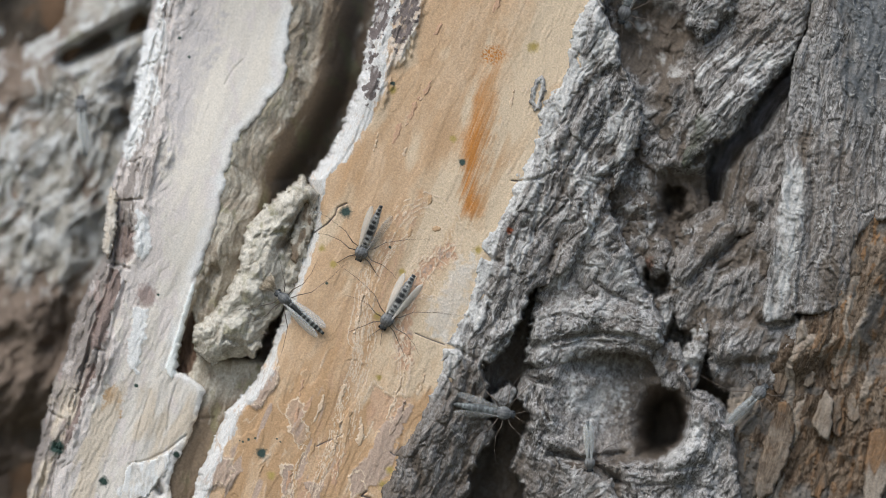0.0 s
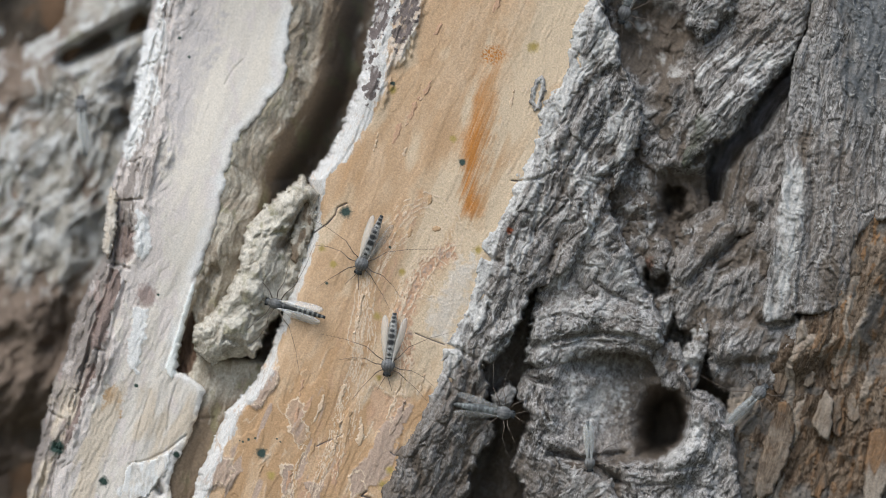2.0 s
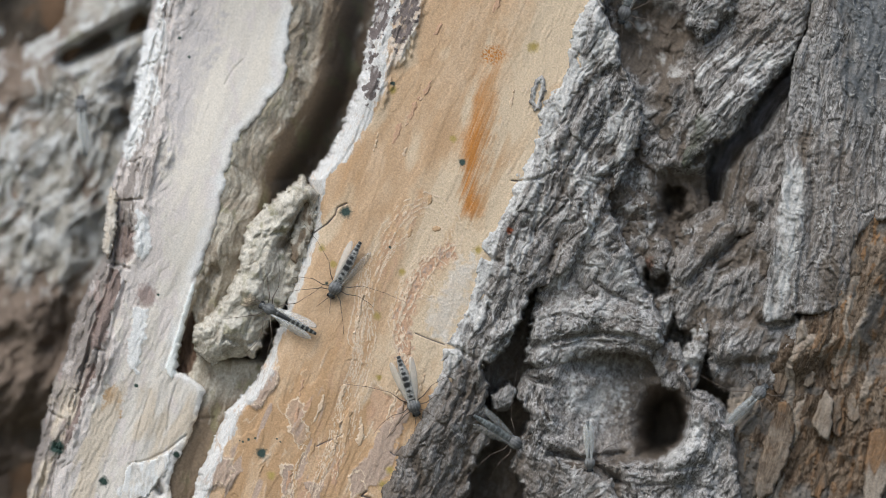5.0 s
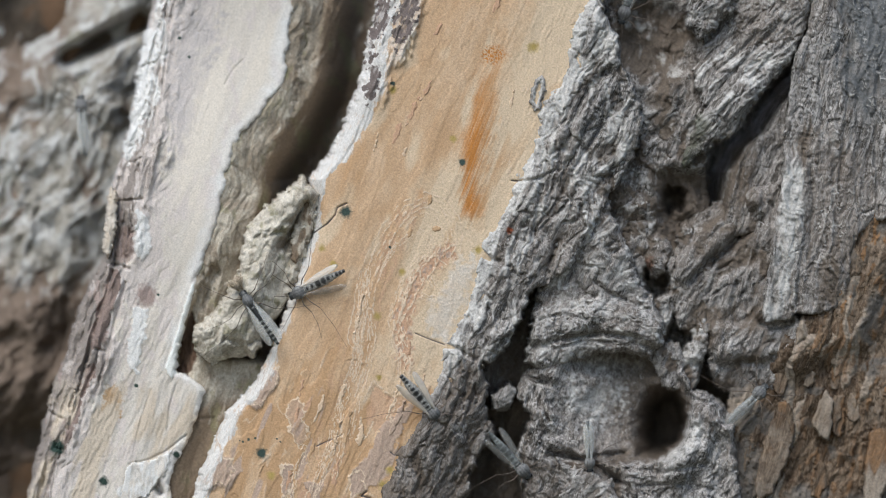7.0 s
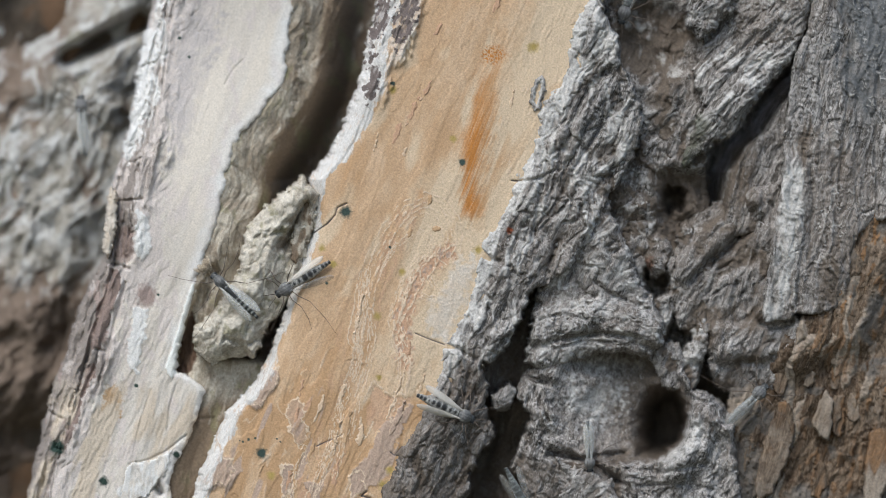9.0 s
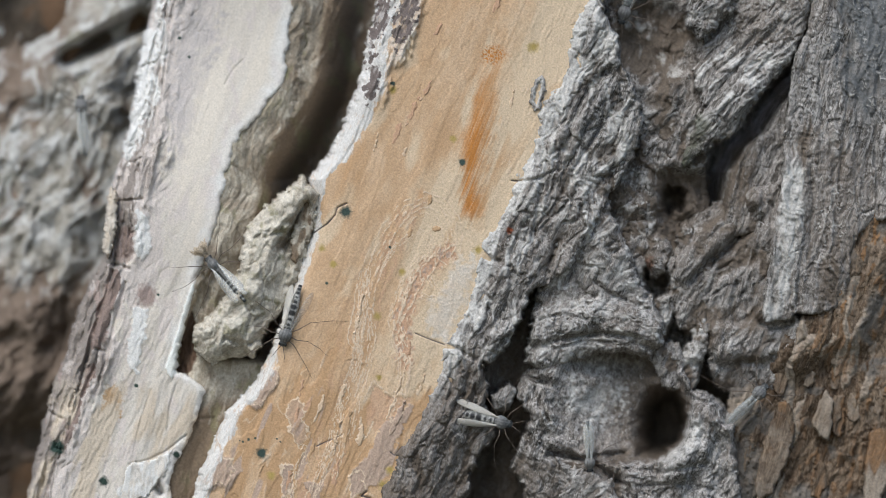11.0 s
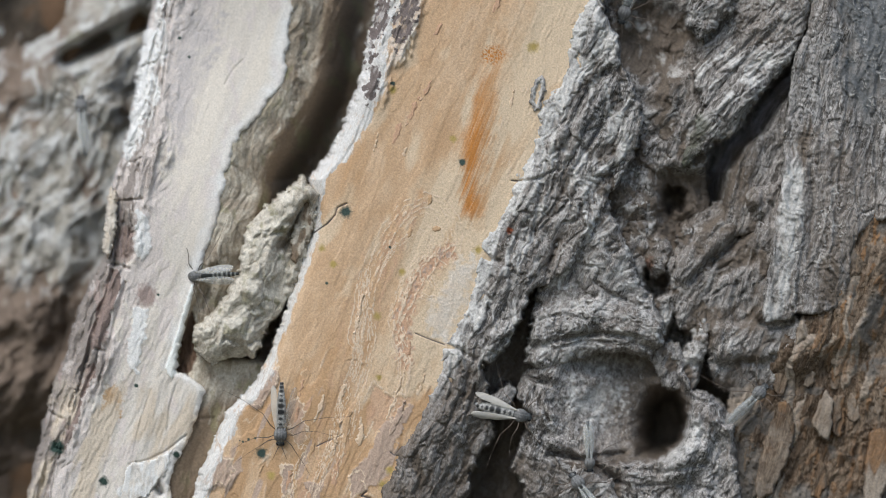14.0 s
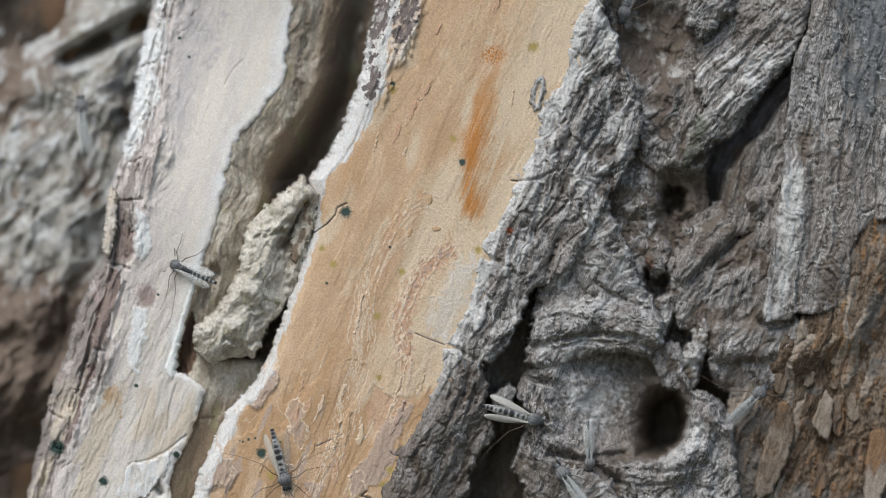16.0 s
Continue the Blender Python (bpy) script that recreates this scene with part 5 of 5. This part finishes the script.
def thread(points, radii, bm=None, sides=5):
    """A thin tube through the points."""
    bm = bm or bmesh.new()
    points = [Vector(p) for p in points]
    rings = []
    for i, p in enumerate(points):
        way = (points[min(i + 1, len(points) - 1)] - points[max(i - 1, 0)]).normalized()
        side = way.cross(Vector((0.1, 0.2, 1))).normalized()
        up = side.cross(way)
        rings.append([bm.verts.new((p + radii[i] * (side * math.cos(2 * math.pi * k / sides) + up * math.sin(2 * math.pi * k / sides))) * UNIT) for k in range(sides)])
    for a, b in zip(rings, rings[1:]):
        for k in range(sides):
            bm.faces.new((a[k], a[(k + 1) % sides], b[(k + 1) % sides], b[k]))
    bm.faces.new(rings[0][::-1])
    bm.faces.new(rings[-1])
    bmesh.ops.recalc_face_normals(bm, faces=bm.faces)
    return bm


def blade(length, width, camber, side):
    """A wing: a long rounded blade with a little camber and thickness, its root at the origin, running back."""
    bm = bmesh.new()
    n, m = 26, 8
    sheets = []
    for lift in (0.0, 0.35):
        rows = []
        for i in range(n + 1):
            s = i / n
            half = width * 0.5 * (0.16 + 0.84 * math.sin(math.pi * 0.5 * min(1, s / 0.62)) ** 1.1) * math.sqrt(max(0.0, 1 - max(0, (s - 0.72) / 0.28) ** 2.2) + 1e-4)
            rows.append([bm.verts.new(Vector((-length * s, half * (2 * j / m - 1) + side * width * 0.10 * s, camber * (1 - (2 * j / m - 1) ** 2) + 2.0 * math.sin(3 * s) + lift)) * UNIT) for j in range(m + 1)])
        sheets.append(rows)
    for rows, flip in zip(sheets, (True, False)):
        for i in range(n):
            for j in range(m):
                f = (rows[i][j], rows[i + 1][j], rows[i + 1][j + 1], rows[i][j + 1])
                bm.faces.new(f if not flip else f[::-1])
    low, high = sheets
    rim = [(i, 0) for i in range(n)] + [(n, j) for j in range(m)] + [(i, m) for i in range(n, 0, -1)] + [(0, j) for j in range(m, 0, -1)]
    for (a, b), (c, d) in zip(rim, rim[1:] + rim[:1]):
        bm.faces.new((low[a][b], low[c][d], high[c][d], high[a][b]))
    bmesh.ops.recalc_face_normals(bm, faces=bm.faces)
    return bm


# knees and feet of the three pairs, from the hip: forward, outward, up
LEGS = {"foreleg": ((40, 6, 5), [(0, 0, 0), (6, 14, 6), (20, 28, 7), (36, 44, 1), (58, 62, -4.5)]),
        "middle_leg": ((33, 8, 5), [(0, 0, 0), (2, 15, 9), (-2, 34, 10), (4, 58, 2), (16, 82, -4.5)]),
        "hind_leg": ((26, 7, 5), [(0, 0, 0), (-9, 13, 10), (-26, 30, 12), (-40, 68, 4), (-50, 110, -4.5)])}


def midge(label, male=False, plump=1.0, clear_wings=False, closed=False, parted=False):
    body = new("midge")
    tagged(body, label, "midge", "midges on the bark")
    dark = DUSK if male else BODY
    thin = 0.82 if male else 1.0
    hump = []
    for i in range(21):
        q = i / 20
        w = math.sin(math.pi * (0.04 + 0.92 * q)) ** 0.6
        hump.append((47 - 31 * q, 5 + 4 * math.sin(math.pi * q), 12.4 * thin * w * (1 - 0.25 * q ** 3), 8.6 * w * (1 - 0.2 * q ** 3)))
    part("thorax", lathe(hump, 28), dark, body, "dusty humped thorax", {"dark": lambda p: (0.85 * max(0.0, 1 - abs(abs(p.y) - 5) / 1.8) + 0.7 * max(0.0, 1 - abs(p.y) / 1.4)) * (1 if p.z > 8 else 0.3)})
    part("scutellum", lathe([(20, 11, 1, 0.6), (18.5, 11.5, 4, 2), (16.5, 11, 4.4, 2.2), (14.5, 10, 2, 1)], 14), dark, body)
    head = part("head", lathe([(54, 1.5, 1, 1), (53, 2, 4.5, 3.5), (49, 3, 7, 5), (46, 4, 7, 5), (43, 5, 3, 3)]), BLACK, body)
    for side in (1, -1):
        part("eye", lathe([(47, 4, 0.6, 0.6), (48, 4, 2.0, 2.2), (50, 3.6, 2.6, 2.8), (52, 3.2, 2.0, 2.2), (53, 3, 0.6, 0.6)]), EYE_BLACK, head, "black compound eye").location = Vector((0, 5.2 * side, 0.5)) * UNIT
    ring = []
    for i in range(49):
        s = i / 48
        fat = (7.2 + 2.4 * math.sin(math.pi * min(1, s * 1.15))) * (1 - 0.55 * s ** 3) * plump * (0.8 if male else 1)
        ring.append((20 - 80 * s, 7 - 2.5 * s + 2 * s * s, fat * (0.95 + 0.05 * math.cos(i * math.pi / 3)), fat * 0.85))
    if male:
        spots = lambda p: 1.0 if p.x > -8 or math.sin(p.x * 0.72) > -0.15 else 0.12
    else:
        spots = lambda p: max([max(0.0, min(1.0, 2.6 - 2.2 * math.hypot((p.x - x) / r, p.y / (1.3 * r)))) for x, r in ((14, 2.8), (4, 3.0), (-8, 5.6), (-19, 5.0), (-28.5, 3.6), (-37, 2.0), (-45, 3.2), (-52, 3.0), (-58.5, 3.2))])
    shade = 0.75 if clear_wings else 0.5 if closed else 1.0
    part("abdomen", lathe(ring, 20), BANDED if male else DULL if clear_wings or closed else BELLY, body, "dark banded abdomen" if male else "pale abdomen with a row of black spots", {"dark": lambda p: shade * spots(p)})
    near = THINWING if clear_wings else HAZE if male or closed else WING
    other = near if closed or male or parted else THINWING
    spread = (0.5, -0.5) if closed else (5.5, -9) if parted else (4, -8) if clear_wings else (2, -2) if male else (4, -12)
    for side, clear, turn in ((-1, near, spread[0]), (1, other, spread[1])):
        w = part("wing", blade(84, 15.5 if male else 13.5, 2.0, side), clear, body, "whitish folded wing" if clear is WING else "clear wing held off the body",
                 {"vein": lambda p: max(0.0, 1 - abs(abs(p.y) - 2.4 - 0.02 * abs(p.x)) * 2.2) * 0.5, "dark": lambda p: 0.0})
        w.matrix_basis = Matrix.Translation(Vector((28, side * (4.0 if closed else 6.5), 15 if closed else 12)) * UNIT) @ pose(0, 0, 0, -26 * side, 1.5, turn)
    for kind, (hip, points) in LEGS.items():
        for side in (1, -1):
            way = [(x, y * side, z) for x, y, z in points]
            leg = part(kind, thread(way[:3], [0.75, 0.95, 0.58]), LEG, body)
            part("shin", thread(way[2:4], [0.5, 0.4]), LEG, leg)
            part("foot", thread([way[3], tuple(0.5 * (a + b) + (0, 0, 0.8)[i] for i, (a, b) in enumerate(zip(way[3], way[4]))), way[4]], [0.38, 0.3, 0.2]), LEG, leg)
            leg.location = Vector((hip[0], hip[1] * side, hip[2])) * UNIT
    for side in (1, -1):
        bm = thread([(54, 2.5 * side, 5), (64, 7 * side, 7), (78, 13 * side, 5)], [0.8, 0.6, 0.3])
        if male:
            dice = random.Random(5 + side)
            for i in range(150):
                s = i / 150
                root = Vector((55 + 20 * s, (3 + 9 * s) * side, 5.5 + math.sin(3 * s)))
                a = dice.uniform(0, 2 * math.pi)
                tip = root + Vector((13, 10 * math.cos(a), 8 * math.sin(a))) * (1.25 - 0.6 * s)
                thread([root, tip], [0.42, 0.22], bm, 3)
        part("antenna", bm, FEATHER if male else LEG, head, "feathery pale antenna" if male else "")
    return body


def on_bark(head, tail, lift=0.0, pitch=0.0, sink=None):
    """A pose on the bark from where the head and the tail lie."""
    u, v = (head[0] + tail[0]) / 2, (head[1] + tail[1]) / 2
    a = math.atan2(tail[1] - head[1], head[0] - tail[0])
    if sink is None:
        near = sorted(top(head[0] + (tail[0] - head[0]) * s, head[1] + (tail[1] - head[1]) * s) for s in (0.0, 0.2, 0.4, 0.6, 0.8))
        sink = 0.5 * near[-1] + 0.5 * near[-2]
    x, y, z = place(u, v, sink + 4 + lift)
    turn = Matrix(((math.cos(a), -math.sin(a), 0), (0, 0, -1), (math.sin(a), math.cos(a), 0))).to_4x4()
    return Matrix.Translation((x, y, z)) @ turn @ pose(0, 0, 0, 0, pitch, 0)


spotted = midge("grey midge with spotted abdomen and whitish wings on the orange strip")
second = midge("grey spotted midge with parted wings crawling down the bark", plump=1.15, parted=True)
banded = midge("slim dark midge with feathery antennae beside the bark knob", True)
shady = midge("dull grey midge with clear wings on the grey ridge", plump=0.9, clear_wings=True)
climber = midge("pale grey midge climbing under the knot hole", closed=True)
resting = midge("clear-winged grey midge resting beside the knot hole", clear_wings=True, closed=True)
small = midge("small pale midge with closed wings below the knot hole", closed=True)
far = midge("grey midge resting on the mossy back bark", closed=True)
high = midge("faded midge resting in the sunken brown bark", clear_wings=True)
resting.matrix_basis = on_bark((1352, 686), (1288, 750), 18)
small.matrix_basis = on_bark((1044, 838), (1040, 748)) @ Matrix.Scale(0.8, 4)
far.matrix_basis = on_bark((143, 172), (152, 268))
high.matrix_basis = on_bark((1100, 36), (1128, -50))


# ---- what moves ----
def swing(kind, side, going):
    """How far a leg swings, in degrees, at the given step."""
    first = (kind == "middle_leg") == (side > 0)
    return (1 if first else -1) * (11 if going % 2 else -9) * side


def crawl(body, rows, full=112.0):
    """Heads and tails time by time; the legs step in two sets of three."""
    keys, times = [], []
    for t, hu, hv, tu, tv in rows:
        seen = math.hypot(hu - tu, hv - tv)
        pitch = math.degrees(math.acos(min(1.0, seen / full))) * 0.8
        keys.append((t, on_bark((hu, hv), (tu, tv), 0.25 * max(0, full - seen), max(0, pitch - 8))))
    walk(body, keys)
    for leg in [o for o in body.children if o.name.split(".")[0] in LEGS]:
        base = leg.location.copy()
        side = 1 if base.y > 0 else -1
        kind = leg.name.split(".")[0]
        walk(leg, [(row[0], Matrix.Translation(base) @ pose(0, 0, 0, 0, 0, swing(kind, side, i))) for i, row in enumerate(rows)])


def motions():
    crawl(spotted, [(0, 634, 460, 672, 372), (0.5, 631, 466, 679, 372), (1, 635, 478, 674, 376), (1.5, 634, 482, 670, 380), (2, 632, 486, 674, 387), (2.5, 609, 503, 653, 408),
                    (3, 616, 511, 645, 403), (3.5, 620, 514, 640, 406), (4, 614, 516, 647, 419), (5.2, 575, 530, 632, 438), (6.5, 529, 535, 612, 478), (7, 514, 525, 604, 482),
                    (7.5, 506, 519, 598, 482), (8, 488, 523, 582, 480), (8.5, 486, 525, 571, 480), (9, 488, 523, 580, 466), (9.2, 486, 529, 564, 466), (10.3, 496, 590, 545, 495),
                    (11.5, 499, 639, 519, 531), (12, 493, 672, 513, 572), (12.5, 488, 696, 509, 596), (13, 493, 726, 507, 621), (13.5, 502, 743, 502, 641), (14, 496, 790, 499, 682),
                    (14.5, 499, 800, 496, 692), (15, 489, 830, 486, 722), (15.5, 491, 852, 481, 743), (16, 509, 869, 483, 764)])
    crawl(second, [(0, 675, 583, 730, 492), (0.5, 676, 612, 718, 511), (1, 675, 635, 707, 537), (1.5, 676, 656, 701, 542), (2, 684, 668, 698, 559), (2.5, 693, 696, 692, 585),
                   (3, 699, 711, 695, 602), (3.5, 711, 725, 696, 620), (4, 719, 729, 699, 624), (5.2, 742, 738, 708, 640), (6.5, 762, 743, 716, 665), (7, 776, 743, 715, 670),
                   (7.5, 789, 736, 721, 680), (8, 828, 741, 733, 698), (8.5, 829, 739, 737, 695), (9, 839, 744, 744, 701), (9.2, 845, 749, 751, 701), (10.3, 890, 752, 785, 716),
                   (11.5, 924, 752, 816, 731), (12, 939, 752, 831, 727), (12.5, 937, 748, 833, 711), (13, 940, 744, 832, 715), (14, 943, 740, 835, 715), (15, 951, 744, 846, 711),
                   (15.5, 951, 746, 851, 723), (16, 963, 748, 860, 719)])
    crawl(banded, [(0, 485, 512, 572, 590), (0.5, 499, 506, 585, 582), (1, 500, 509, 592, 585), (1.5, 474, 531, 585, 550), (2, 470, 533, 570, 560), (2.5, 479, 547, 585, 559),
                   (3, 480, 549, 583, 560), (3.5, 474, 552, 570, 572), (4, 469, 551, 577, 567), (5.2, 455, 535, 548, 592), (6.5, 432, 521, 509, 605), (7, 426, 513, 491, 607),
                   (7.5, 398, 508, 457, 605), (8, 391, 491, 453, 588), (8.5, 382, 491, 457, 572), (9, 375, 485, 453, 559), (9.2, 385, 475, 468, 561), (10.3, 376, 462, 450, 540),
                   (11.5, 369, 453, 423, 513), (12, 382, 442, 444, 502), (12.5, 380, 459, 434, 502), (13, 352, 491, 420, 491), (13.5, 360, 530, 425, 520), (14, 335, 490, 415, 485),
                   (14.5, 325, 472, 401, 459), (15, 318, 467, 400, 483), (15.5, 315, 467, 396, 475), (16, 304, 467, 376, 497)])
    crawl(shady, [(0, 915, 735, 803, 715), (2, 915, 735, 803, 715), (2.5, 923, 735, 812, 711), (3, 922, 753, 821, 712), (3.5, 926, 758, 833, 703), (4, 928, 777, 838, 728),
                  (5.2, 922, 792, 846, 738), (6.5, 920, 804, 858, 742), (7, 938, 847, 868, 768), (7.5, 937, 858, 877, 775), (8, 943, 873, 878, 782), (8.5, 942, 900, 888, 810),
                  (9, 945, 928, 897, 832), (9.2, 945, 930, 899, 830), (10.3, 955, 970, 905, 880), (11.5, 962, 1000, 915, 905), (16, 962, 1000, 915, 905)])
    crawl(climber, [(0, 1120, 985, 1180, 1075), (9.2, 1120, 985, 1180, 1075), (11.5, 1040, 858, 1104, 950), (12, 1026, 848, 1092, 938), (12.5, 1020, 844, 1086, 934), (13, 1011, 844, 1078, 934),
                    (14, 1009, 835, 1074, 926), (15, 991, 831, 1056, 922), (15.5, 993, 823, 1056, 916), (16, 982, 819, 1046, 910)])


motions()
